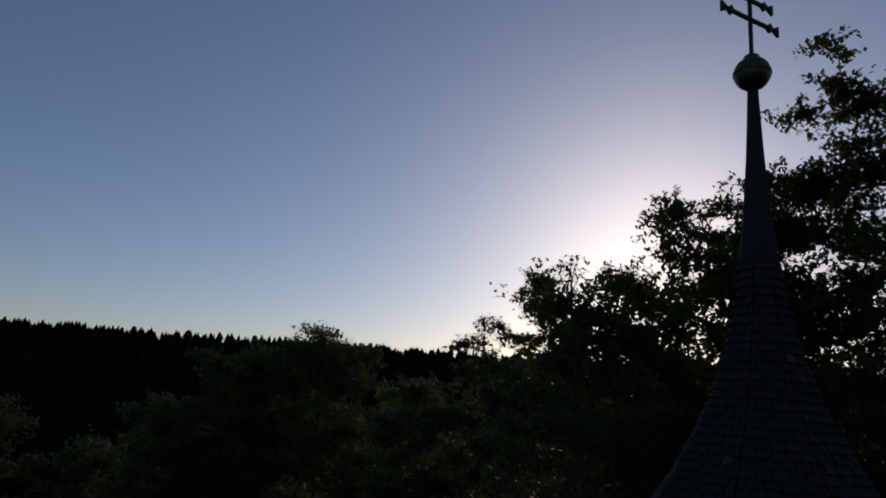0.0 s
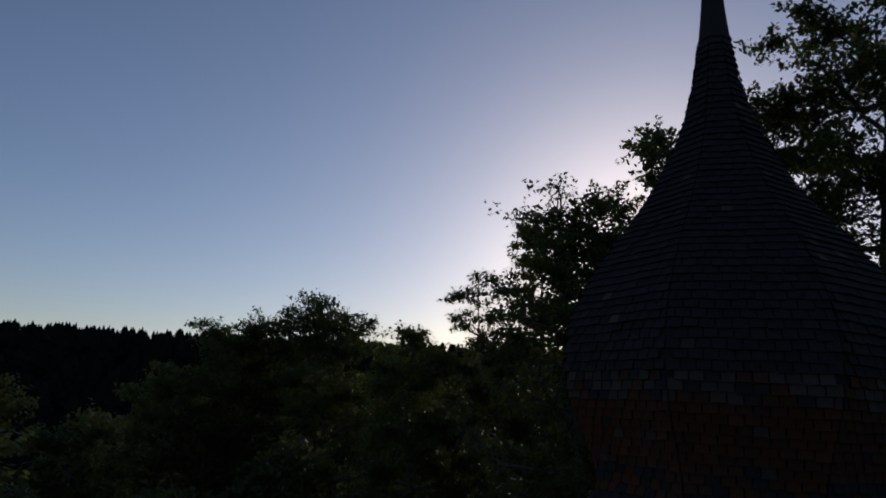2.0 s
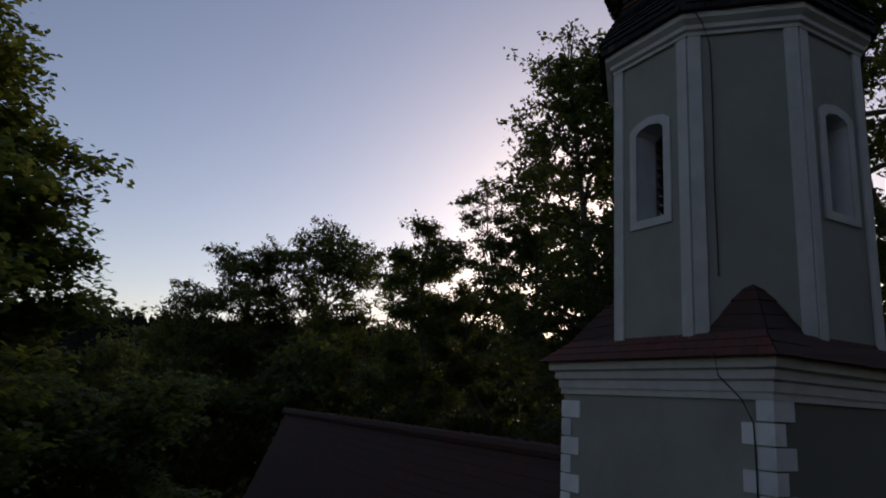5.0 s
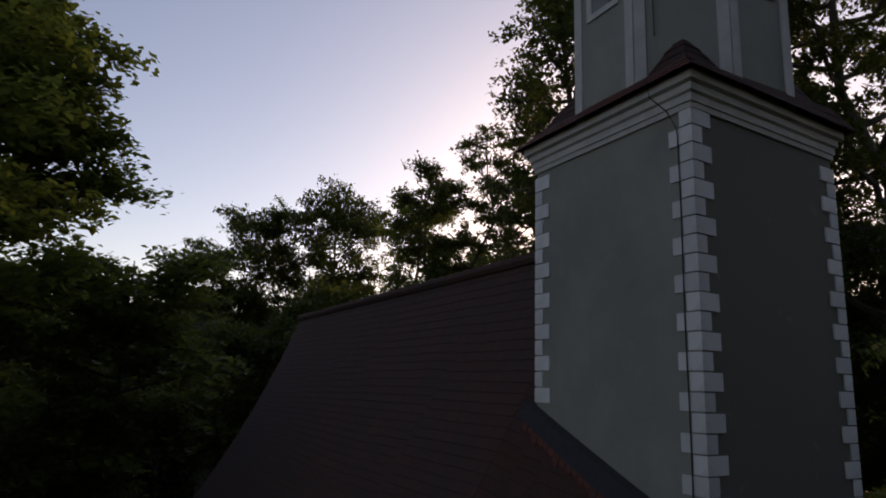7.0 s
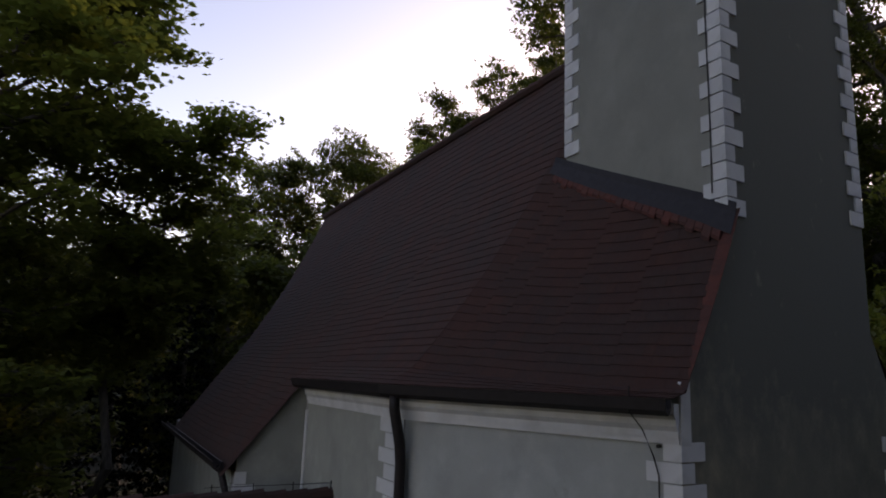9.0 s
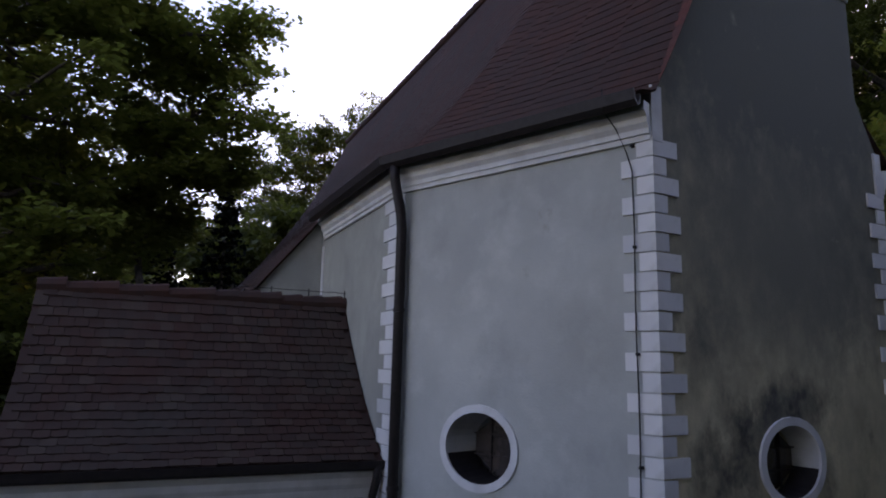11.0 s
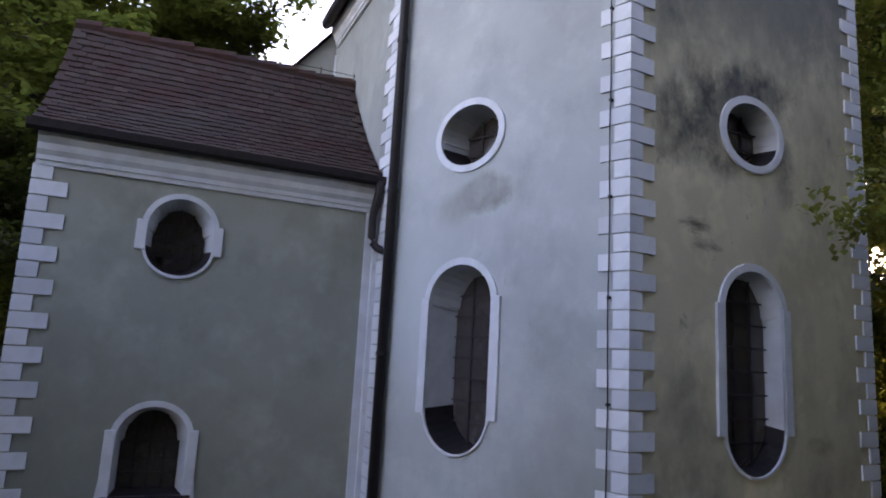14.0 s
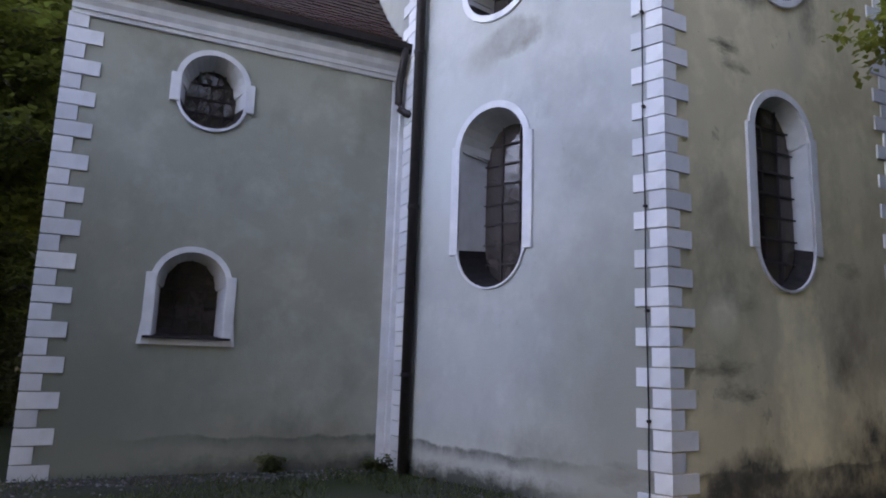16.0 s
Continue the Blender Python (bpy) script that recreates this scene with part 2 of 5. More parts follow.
M_cable = metal("dark_conductor_wire", (0.03, 0.03, 0.03), 0.5, 0.6)
# louvres near-black, so their colour stands in for the unlit opening
M_louvre = paint("dark_opening_louvre_wood", (0.022, 0.014, 0.012), 0.9)
M_gold = metal("tarnished_copper_ball", (0.10, 0.085, 0.055), 0.45, 0.7)
M_lead = metal("dark_lead_flashing", (0.026, 0.024, 0.029), 0.75, 0.1)


def tile(name, tones, moss, mossy=0.4, by="island"):
    m, t, b = material(name)
    if by == "island":
        rnd = t.nodes.new("ShaderNodeNewGeometry").outputs["Random Per Island"]
    else:
        rnd = t.nodes.new("ShaderNodeObjectInfo").outputs["Random"]
    col = ramp(t, rnd, [(i / (len(tones) - 1), c) for i, c in enumerate(tones)])
    geo = t.nodes.new("ShaderNodeNewGeometry")
    n1 = node(t, "ShaderNodeTexNoise", Scale=0.9, Detail=7.0, Roughness=0.65)
    t.links.new(geo.outputs["Position"], n1.inputs["Vector"])
    n2 = node(t, "ShaderNodeTexNoise", Scale=22.0, Detail=5.0)
    t.links.new(geo.outputs["Position"], n2.inputs["Vector"])
    grow = math_node(t, "MULTIPLY", math_node(t, "SUBTRACT", math_node(t, "ADD", n1.outputs["Fac"], math_node(t, "MULTIPLY", n2.outputs["Fac"], 0.3)), 0.55, True), mossy * 5, True)
    col = mix(t, grow, col, moss)
    col = mix(t, math_node(t, "MULTIPLY", n2.outputs["Fac"], 0.35), col, tuple(0.4 * c for c in tones[0]))
    t.links.new(col, b.inputs["Base Color"])
    b.inputs["Roughness"].default_value = 0.9
    b.inputs["Specular IOR Level"].default_value = 0.15
    bump(t, b, n2.outputs["Fac"], 0.3, 0.008)
    return m


CLAY = [(0.074, 0.036, 0.031), (0.083, 0.039, 0.032), (0.069, 0.036, 0.032), (0.089, 0.041, 0.033), (0.067, 0.038, 0.033)]
M_tile = tile("weathered_clay_tile", CLAY, (0.05, 0.042, 0.04), 0.5)
OLD_CLAY = [(0.056, 0.029, 0.024), (0.066, 0.032, 0.026), (0.050, 0.028, 0.024), (0.071, 0.037, 0.030), (0.052, 0.030, 0.026), (0.062, 0.034, 0.028), (0.084, 0.054, 0.043), (0.044, 0.028, 0.025)]
M_tile_ob = tile("old_clay_tile", OLD_CLAY, (0.062, 0.057, 0.049), 0.45, by="object")
M_tile_s = tile("old_clay_tiles", OLD_CLAY, (0.062, 0.057, 0.049), 0.45)
M_tile_nave = tile("weathered_clay_roof_tile", CLAY, (0.05, 0.042, 0.04), 0.5, by="object")
M_red = tile("red_ridge_tile", [(0.13, 0.046, 0.038), (0.165, 0.052, 0.041), (0.10, 0.043, 0.038)], (0.065, 0.05, 0.045), 0.45)
M_shingle = tile("rusty_brown_shingle", [(0.085, 0.030, 0.014), (0.105, 0.036, 0.016), (0.068, 0.027, 0.014), (0.118, 0.045, 0.021)], (0.05, 0.045, 0.04), 0.35)
M_shingle_dark = tile("blackened_shingle", [(0.026, 0.025, 0.027), (0.036, 0.033, 0.035), (0.02, 0.02, 0.022)], (0.032, 0.032, 0.028), 0.4)


PALE = [(0.075, 0.058, 0.048), (0.10, 0.075, 0.06), (0.06, 0.048, 0.042), (0.085, 0.056, 0.042)]
RUST = [(0.085, 0.030, 0.014), (0.105, 0.036, 0.016), (0.068, 0.027, 0.014), (0.118, 0.045, 0.021)]
BLACK = [(0.026, 0.025, 0.027), (0.036, 0.033, 0.035), (0.02, 0.02, 0.022)]
M_shingle_pale = tile("pale_grey_shingle", PALE, (0.05, 0.045, 0.04), 0.3)
SINGLE_SHINGLE = [tile(name, tones, (0.045, 0.04, 0.036), 0.3, by="object") for name, tones in (("rusty_shingle", RUST), ("pale_shingle", PALE), ("black_shingle", BLACK))]


def glass():
    m, t, b = material("old_window_glass")
    dust = noise_tex(t, 6.0, 6)
    t.links.new(ramp(t, dust, [(0.3, (0.075, 0.058, 0.056)), (0.7, (0.13, 0.105, 0.098))]), b.inputs["Base Color"])
    each = t.nodes.new("ShaderNodeObjectInfo").outputs["Random"]
    t.links.new(math_node(t, "ADD", math_node(t, "MULTIPLY", each, 0.14), 0.03), b.inputs["Roughness"])
    b.inputs["Transmission Weight"].default_value = 0.4
    b.inputs["IOR"].default_value = 1.5
    bump(t, b, noise_tex(t, 5.0, 3), 0.25, 0.02)
    return m


M_glass = glass()


def leaf(name, tones, through=0.35, gloss=0.4):
    m, t, b = material(name)
    rnd = t.nodes.new("ShaderNodeNewGeometry").outputs["Random Per Island"]
    col = ramp(t, rnd, [(i / (len(tones) - 1), c) for i, c in enumerate(tones)])
    t.links.new(col, b.inputs["Base Color"])
    b.inputs["Roughness"].default_value = 0.5 if gloss else 1.0
    b.inputs["Specular IOR Level"].default_value = gloss
    tr = t.nodes.new("ShaderNodeBsdfTranslucent")
    t.links.new(mix(t, 0.6, col, (0.24, 0.29, 0.04)), tr.inputs["Color"])
    ms = t.nodes.new("ShaderNodeMixShader")
    ms.inputs[0].default_value = through
    t.links.new(b.outputs[0], ms.inputs[1])
    t.links.new(tr.outputs[0], ms.inputs[2])
    t.links.new(ms.outputs[0], t.nodes["Material Output"].inputs["Surface"])
    return m


M_maple = leaf("maple_leaf", [(0.065, 0.098, 0.034), (0.10, 0.135, 0.042), (0.145, 0.165, 0.048), (0.075, 0.112, 0.042)], 0.6, 0.25)
M_beech = leaf("beech_leaf", [(0.028, 0.039, 0.019), (0.042, 0.055, 0.023), (0.050, 0.060, 0.023)], 0.35, 0.12)
# yellow tones brightened so the limes carry low sun in their colour
M_yellow = leaf("sunlit_yellow_leaf", [(0.15, 0.18, 0.035), (0.28, 0.27, 0.05), (0.11, 0.15, 0.035), (0.36, 0.24, 0.06)], 0.45)
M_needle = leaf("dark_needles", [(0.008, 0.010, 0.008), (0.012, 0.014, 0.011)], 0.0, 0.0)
M_grass = leaf("grass_blade", [(0.022, 0.038, 0.013), (0.034, 0.052, 0.016), (0.055, 0.058, 0.024)], 0.3)


def bark_mat():
    m, t, b = material("grey_brown_bark")
    f = noise_tex(t, 6.0, 8, 0.65, (2, 2, 0.4))
    t.links.new(ramp(t, f, [(0.3, (0.03, 0.026, 0.022)), (0.7, (0.10, 0.085, 0.07))]), b.inputs["Base Color"])
    b.inputs["Roughness"].default_value = 0.95
    bump(t, b, f, 0.8, 0.04)
    return m


M_bark = bark_mat()


def ground_mat():
    m, t, b = material("gravelly_grass_ground")
    f = noise_tex(t, 0.5, 8)
    g = noise_tex(t, 30.0, 6)
    col = ramp(t, f, [(0.42, (0.028, 0.042, 0.016)), (0.55, (0.045, 0.048, 0.03)), (0.65, (0.07, 0.066, 0.055))])
    col = mix(t, math_node(t, "MULTIPLY", g, 0.6), col, (0.04, 0.045, 0.03))
    # ground darker with distance, from 45 m out under the far woods
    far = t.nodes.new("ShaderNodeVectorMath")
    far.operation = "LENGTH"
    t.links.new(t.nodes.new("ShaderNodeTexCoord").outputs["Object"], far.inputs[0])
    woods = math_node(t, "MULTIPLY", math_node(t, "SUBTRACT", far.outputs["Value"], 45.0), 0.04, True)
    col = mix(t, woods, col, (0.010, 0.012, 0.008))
    t.links.new(col, b.inputs["Base Color"])
    b.inputs["Roughness"].default_value = 0.95
    b.inputs["Specular IOR Level"].default_value = 0.05
    bump(t, b, g, 0.6, 0.03)
    return m


M_ground = ground_mat()


def stone_mat():
    m, t, b = material("gravel_stone")
    rnd = t.nodes.new("ShaderNodeNewGeometry").outputs["Random Per Island"]
    t.links.new(ramp(t, rnd, [(0.0, (0.035, 0.032, 0.028)), (0.6, (0.075, 0.07, 0.062)), (1.0, (0.17, 0.163, 0.15))]), b.inputs["Base Color"])
    b.inputs["Roughness"].default_value = 0.9
    return m


M_stone = stone_mat()


# ---- mesh helpers ----
def thing(name, place, label, category, group="", kind=""):
    ob = new(name)
    ob.location = place
    ob.empty_display_size = 0.3
    bpy.context.view_layer.update()
    return tagged(ob, label, category, group, kind)


def attach(ob, parent):
    if parent is not None:
        ob.parent = parent
        ob.matrix_parent_inverse = Matrix.Translation(parent.location).inverted() if parent.type == "EMPTY" else Matrix.Identity(4)
    return ob


def part(name, bm, mat, parent=None, label="", smooth=False):
    """Links a bmesh, built in world coordinates, as one mesh object under a thing or part."""
    me = bpy.data.meshes.new(name)
    if isinstance(bm, tuple):
        me.from_pydata(bm[0], [], bm[1])
    else:
        bm.to_mesh(me)
        bm.free()
    mats = mat if isinstance(mat, (list, tuple)) else [mat]
    for m in mats:
        me.materials.append(m)
    if smooth:
        me.polygons.foreach_set("use_smooth", [True] * len(me.polygons))
    me.update()
    ob = attach(new(name, me), parent)
    return tagged(ob, label) if label else ob


def shared(name, me, parent, m):
    """One more object on a mesh that its like share, at the pose m."""
    ob = attach(new(name, me), parent)
    ob.matrix_basis = m
    return ob


def mesh_of(name, verts, faces, mat):
    me = bpy.data.meshes.new(name)
    me.from_pydata(verts, [], faces)
    me.materials.append(mat)
    return me


def tube(bm, pts, radius, sides=8):
    """A round bar along points; radius may be a list."""
    pts = [Vector(p) for p in pts]
    rings = []
    for i, p in enumerate(pts):
        d = (pts[min(i + 1, len(pts) - 1)] - pts[max(i - 1, 0)]).normalized()
        a = d.orthogonal().normalized() if abs(d.z) > 0.9 else Vector((-d.y, d.x, 0)).normalized()
        b = d.cross(a)
        r = radius[i] if isinstance(radius, (list, tuple)) else radius
        rings.append([bm.verts.new(p + r * (math.cos(2 * math.pi * k / sides) * a + math.sin(2 * math.pi * k / sides) * b)) for k in range(sides)])
    for r0, r1 in zip(rings, rings[1:]):
        for k in range(sides):
            bm.faces.new((r0[k], r0[(k + 1) % sides], r1[(k + 1) % sides], r1[k]))
    bm.faces.new(rings[0][::-1])
    bm.faces.new(rings[-1])
    return bm


def block(bm, m, sx, sy, sz, bevel=0.0):
    """A box of that size about the pose m."""
    made = bmesh.ops.create_cube(bm, size=1.0, matrix=m @ Matrix.Diagonal((sx, sy, sz, 1)))
    if bevel:
        edges = {e for v in made["verts"] for e in v.link_edges}
        bmesh.ops.bevel(bm, geom=list(edges), offset=bevel, segments=1, affect="EDGES")
    return bm


class Face:
    """A wall's outer plane: s along it from P to Q, z up, o outwards; the outside lies to the right of the way from P to Q."""

    def __init__(self, p, q):
        self.p, self.q = Vector((*p, 0)), Vector((*q, 0))
        self.length = (self.q - self.p).length
        self.d = (self.q - self.p) / self.length
        self.n = Vector((self.d.y, -self.d.x, 0))

    def at(self, s, z, o=0.0):
        return self.p + self.d * s + self.n * o + Vector((0, 0, z))

    def seat(self, s, z, o=0.0):
        m = Matrix((self.d, self.n, Vector((0, 0, 1)))).transposed().to_4x4()
        m.translation = self.at(s, z, o)
        return m


def wall(name, face, outline, holes, mat, parent, thick=0.55, label=""):
    """A wall with openings: a flat outline of (s, z) with holes, given depth inwards."""
    bm = bmesh.new()
    edges = []
    for loop in [outline, *holes]:
        vs = [bm.verts.new(face.at(s, z)) for s, z in loop]
        edges += [bm.edges.new((vs[i], vs[(i + 1) % len(vs)])) for i in range(len(vs))]
    bmesh.ops.triangle_fill(bm, use_beauty=True, edges=edges)
    for f in bm.faces:
        f.normal_update()
        if f.normal.dot(face.n) < 0:
            f.normal_flip()
    outer = list(bm.faces)
    made = bmesh.ops.extrude_face_region(bm, geom=outer, use_keep_orig=True)
    moved = [v for v in made["geom"] if isinstance(v, bmesh.types.BMVert)]
    for v in moved:
        s = (v.co - face.p).dot(face.d)
        back = 0.92 * thick * ((s < 0.01) - (s > face.length - 0.01))
        v.co += face.d * back - face.n * thick
    bmesh.ops.recalc_face_normals(bm, faces=bm.faces)
    return part(name, bm, mat, parent, label)


def sweep(bm, path, profile, closed=False):
    """A moulding: a profile of (out, z) led along a plan of points, outwards to the right of the way, mitred at corners."""
    pts = [Vector((*p[:2], 0)) for p in path]
    n = len(pts)
    rings = []
    for i, p in enumerate(pts):
        before = (p - pts[i - 1]).normalized() if (i or closed) else None
        after = (pts[(i + 1) % n] - p).normalized() if (i < n - 1 or closed) else None
        ds = [v for v in (before, after) if v is not None]
        ns = [Vector((v.y, -v.x, 0)) for v in ds]
        out = sum(ns, Vector()) / len(ns)
        out = out / max(out.length_squared, 0.2)
        rings.append([bm.verts.new(p + out * o + Vector((0, 0, z))) for o, z in profile])
    pairs = list(zip(rings, rings[1:])) + ([(rings[-1], rings[0])] if closed else [])
    k = len(profile)
    for r0, r1 in pairs:
        for j in range(k):
            bm.faces.new((r0[j], r0[(j + 1) % k], r1[(j + 1) % k], r1[j]))
    if not closed:
        bm.faces.new(rings[0][::-1])
        bm.faces.new(rings[-1])
    bmesh.ops.recalc_face_normals(bm, faces=bm.faces)
    return bm


def band(bm, face, inner, outer, o0, o1):
    """A flat surround between two loops of (s, z) with the same number of points, from depth o0 to o1."""
    n = len(inner)
    v = [[bm.verts.new(face.at(*p, o)) for p in loop] for loop, o in ((inner, o0), (inner, o1), (outer, o1), (outer, o0))]
    for r0, r1 in zip(v, v[1:]):
        for k in range(n):
            bm.faces.new((r0[k], r0[(k + 1) % n], r1[(k + 1) % n], r1[k]))
    bmesh.ops.recalc_face_normals(bm, faces=bm.faces)
    return bm


def capsule(cs, half, z_spring, rise, z_foot, drop, seg=14):
    """The loop of a tall window: an arch above z_spring, straight sides, and a rounded foot below z_foot (flat if drop is 0)."""
    pts = []
    for k in range(seg + 1):
        a = math.pi * k / seg
        pts.append((cs + half * math.cos(a), z_spring + rise * math.sin(a)))
    if drop:
        for k in range(seg + 1):
            a = math.pi + math.pi * k / seg
            pts.append((cs + half * math.cos(a), z_foot + drop * math.sin(a)))
    else:
        pts += [(cs - half + 2 * half * k / seg, z_foot) for k in range(seg + 1)]
    return pts


def scaled(loop, cs, cz, fs, fz):
    return [(cs + (s - cs) * fs, cz + (z - cz) * fz) for s, z in loop]


def church_window(face, parent, cs, half, z_spring, rise, z_foot, drop, label, trim=0.088, ears=0.045, depth=0.46, bars=(3, 8), sill_z=None, round_foot_trim=0.05, panes=True, splay=(0.84, 0.93)):
    """A deep window: surround with ears, splayed white reveal with a dark sheet-metal foot, glass and an iron grille. Returns its opening."""
    loop = capsule(cs, half, z_spring, rise, z_foot, drop)
    cz = (z_spring + z_foot) / 2
    win = thing("window", face.at(cs, z_foot), "", "")
    win.parent = parent
    win.matrix_parent_inverse = Matrix.Translation(parent.location).inverted()
    if label:
        tagged(win, label)
    outer = []
    for s, z in loop:
        w = trim if z >= z_foot - 0.001 else round_foot_trim
        ds, dz = s - cs, z - (z_spring if z > z_spring else z_foot if z < z_foot else z)
        ln = max(math.hypot(ds, dz), 1e-6)
        outer.append((s + w * ds / ln, z + w * dz / ln))
    if not drop:
        lo = z_foot - 0.10
        outer = [(s, z) if z > z_foot + 0.001 or i <= 14 else (cs + (s - cs) * (half + trim) / half, lo) for i, (s, z) in enumerate(outer)]
    bm = band(bmesh.new(), face, loop, outer, -0.02, 0.028)
    part("surround", bm, M_white, win, "white plaster window surround")
    if ears:
        top = z_spring + (0.06 if drop else 0.10)
        low = z_foot - (0.06 if drop else 0.10)
        for side in (-1, 1):
            bm = bmesh.new()
            s = cs + side * (half + trim * 0.5 + ears * 0.5)
            block(bm, face.seat(s, (top + low) / 2, 0.016), trim + ears, 0.04, top - low, 0.006)
            part("ear", bm, M_white, win)
    # the arch stands in from the jambs by a ledge at its springing
    arch_in = 0.87 if ears else 1.0
    rim = loop[:15] + [(cs - half, z_spring - 0.002)] + loop[15:] + [(cs + half, z_spring - 0.002)] if ears else loop
    inner = [(cs + (s - cs) * splay[0] * (arch_in if z >= z_spring else 1.0), cz + (z - cz) * splay[1]) for s, z in rim]
    cut = z_foot if sill_z is None else sill_z
    up, dn = bmesh.new(), bmesh.new()
    n = len(rim)
    for k in range(n):
        a, b = rim[k], rim[(k + 1) % n]
        c, d = inner[(k + 1) % n], inner[k]
        target = dn if (a[1] + b[1]) / 2 < cut + 0.001 else up
        target.faces.new([target.verts.new(face.at(*p, o)) for p, o in ((a, 0.0), (b, 0.0), (c, -depth), (d, -depth))])
    for bm, nm, mt, lb in ((up, "reveal", M_reveal, ""), (dn, "sill", M_sill, "dark sheet-metal window sill")):
        bmesh.ops.remove_doubles(bm, verts=bm.verts, dist=0.0005)
        part(nm, bm, mt, win, lb)
    # impost ledges where the arch springs
    for side in (-1, 1):
        bm = bmesh.new()
        ledge = []
        zs = cz + (z_spring - cz) * splay[1]
        for z, dz in ((z_spring - 0.026, -0.026), (z_spring + 0.004, 0.004)):
            for q, o in ((1.0, -0.03), (splay[0], -depth + 0.03)):
                for slip in (0.012, -0.026 if o < -0.05 else -0.012):
                    ledge.append(bm.verts.new(face.at(cs + side * (half * q + slip), z if o > -0.05 else zs + dz, o)))
        for quad in ((0, 1, 3, 2), (4, 6, 7, 5), (0, 4, 5, 1), (2, 3, 7, 6), (1, 5, 7, 3), (0, 2, 6, 4)):
            bm.faces.new([ledge[k] for k in quad])
        bmesh.ops.recalc_face_normals(bm, faces=bm.faces)
        part("impost", bm, M_reveal, win)
    nx, nz = bars
    lo, hi = min(z for _, z in inner), max(z for _, z in inner)
    hw = half * splay[0]

    def half_at(z):
        if z > z_spring:
            q = (z - z_spring) / (rise * splay[1] + 0.0001)
            return hw * arch_in * math.sqrt(max(0.0, 1 - min(q, 1) ** 2))
        if drop and z < z_foot:
            q = (z_foot - z) / (drop * splay[1] + 0.0001)
        else:
            q = 0.0
        return hw * math.sqrt(max(0.0, 1 - min(q, 1) ** 2))

    if panes:
        rng = random.Random(int(cs * 100 + z_spring * 10))
        for i in range(nx):
            for j in range(nz):
                s0, s1 = -hw + 2 * hw * i / nx, -hw + 2 * hw * (i + 1) / nx
                z0, z1 = lo + (hi - lo) * j / nz, lo + (hi - lo) * (j + 1) / nz
                tilt, lean = rng.gauss(0, 0.012), rng.gauss(0, 0.012)
                w0, w1 = half_at(z0), half_at(z1)
                ring = [(min(max(a, -w), w), z) for a, z, w in ((s0, z0, w0), (s1, z0, w0), (s1, z1, w1), (s0, z1, w1))]
                ring = [p for k, p in enumerate(ring) if (Vector(p) - Vector(ring[k - 1])).length > 0.004]
                if len(ring) < 3:
                    continue
                bm = bmesh.new()
                bm.faces.new([bm.verts.new(face.at(cs + a, z, -depth + 0.022 + tilt * (a - (s0 + s1) / 2) + lean * (z - (z0 + z1) / 2))) for a, z in ring])
                part("pane", bm, M_glass, win)
    for i in range(1, nx):
        s = -hw + 2 * hw * i / nx
        q = math.sqrt(max(0.0, 1 - (s / hw) ** 2))
        z1 = z_spring + rise * (splay[1] - 0.03) * q
        z0 = z_foot - drop * (splay[1] - 0.03) * q
        bm = block(bmesh.new(), face.seat(cs + s, (z0 + z1) / 2, -depth + 0.038), 0.020, 0.018, z1 - z0)
        part("bar", bm, M_iron, win)
    for j in range(1, nz):
        z = lo + (hi - lo) * j / nz
        w = half_at(z)
        if w > 0.05:
            bm = block(bmesh.new(), face.seat(cs, z, -depth + 0.05), 2 * w, 0.014, 0.018)
            part("bar", bm, M_iron, win)
    return loop


def quoins(parent, corner, d1, d2, n1, n2, z0, z1, long1, short1, long2, short2, pitch=0.212, first=0, proud=0.022):
    """A corner's toothed stones, each lapping round it: long on one wall where short on the other."""
    k = Vector((*corner, 0))
    m12 = (n1 + n2)
    m12 = m12 / (1 + n1.dot(n2))
    meshes = []
    h = pitch - 0.014
    for a, b in ((long1, short2), (short1, long2)):
        out = [k * 0 + d1 * a + n1 * proud, m12 * proud, d2 * b + n2 * proud, d2 * b - n2 * 0.05, -m12 * 0.05, d1 * a - n1 * 0.05]
        verts = [(*p.xy, -h / 2) for p in out] + [(*p.xy, h / 2) for p in out]
        faces = [(i, (i + 1) % 6, (i + 1) % 6 + 6, i + 6) for i in range(6)]
        faces += [(5, 4, 1, 0), (4, 3, 2, 1), (6, 7, 10, 11), (7, 8, 9, 10)]
        me = mesh_of("quoin_stone", verts, faces, M_quoin)
        meshes.append(me)
    rng = random.Random(len(bpy.data.objects))
    i = 0
    z = z0 + pitch / 2
    while z < z1:
        shared("quoin_stone", meshes[(i + first) % 2], parent, Matrix.Translation(k + Vector((0, 0, z))) @ Matrix.Diagonal((1 + rng.uniform(-0.03, 0.03), 1 + rng.uniform(-0.03, 0.03), rng.uniform(0.97, 1.0), 1)))
        z += pitch
        i += 1


# ---- the ground and the hill ----
def hill(x, y):
    d = math.hypot(x, y)
    k = min(max((d - 60) / 330, 0), 1)
    rise = 40 * k * k * (3 - 2 * k)
    back = min(max((y + 60) / 150, 0), 1)
    return rise * back + 0.8 * (d > 25) * noise.noise((x * 0.03, y * 0.03, 0.0))


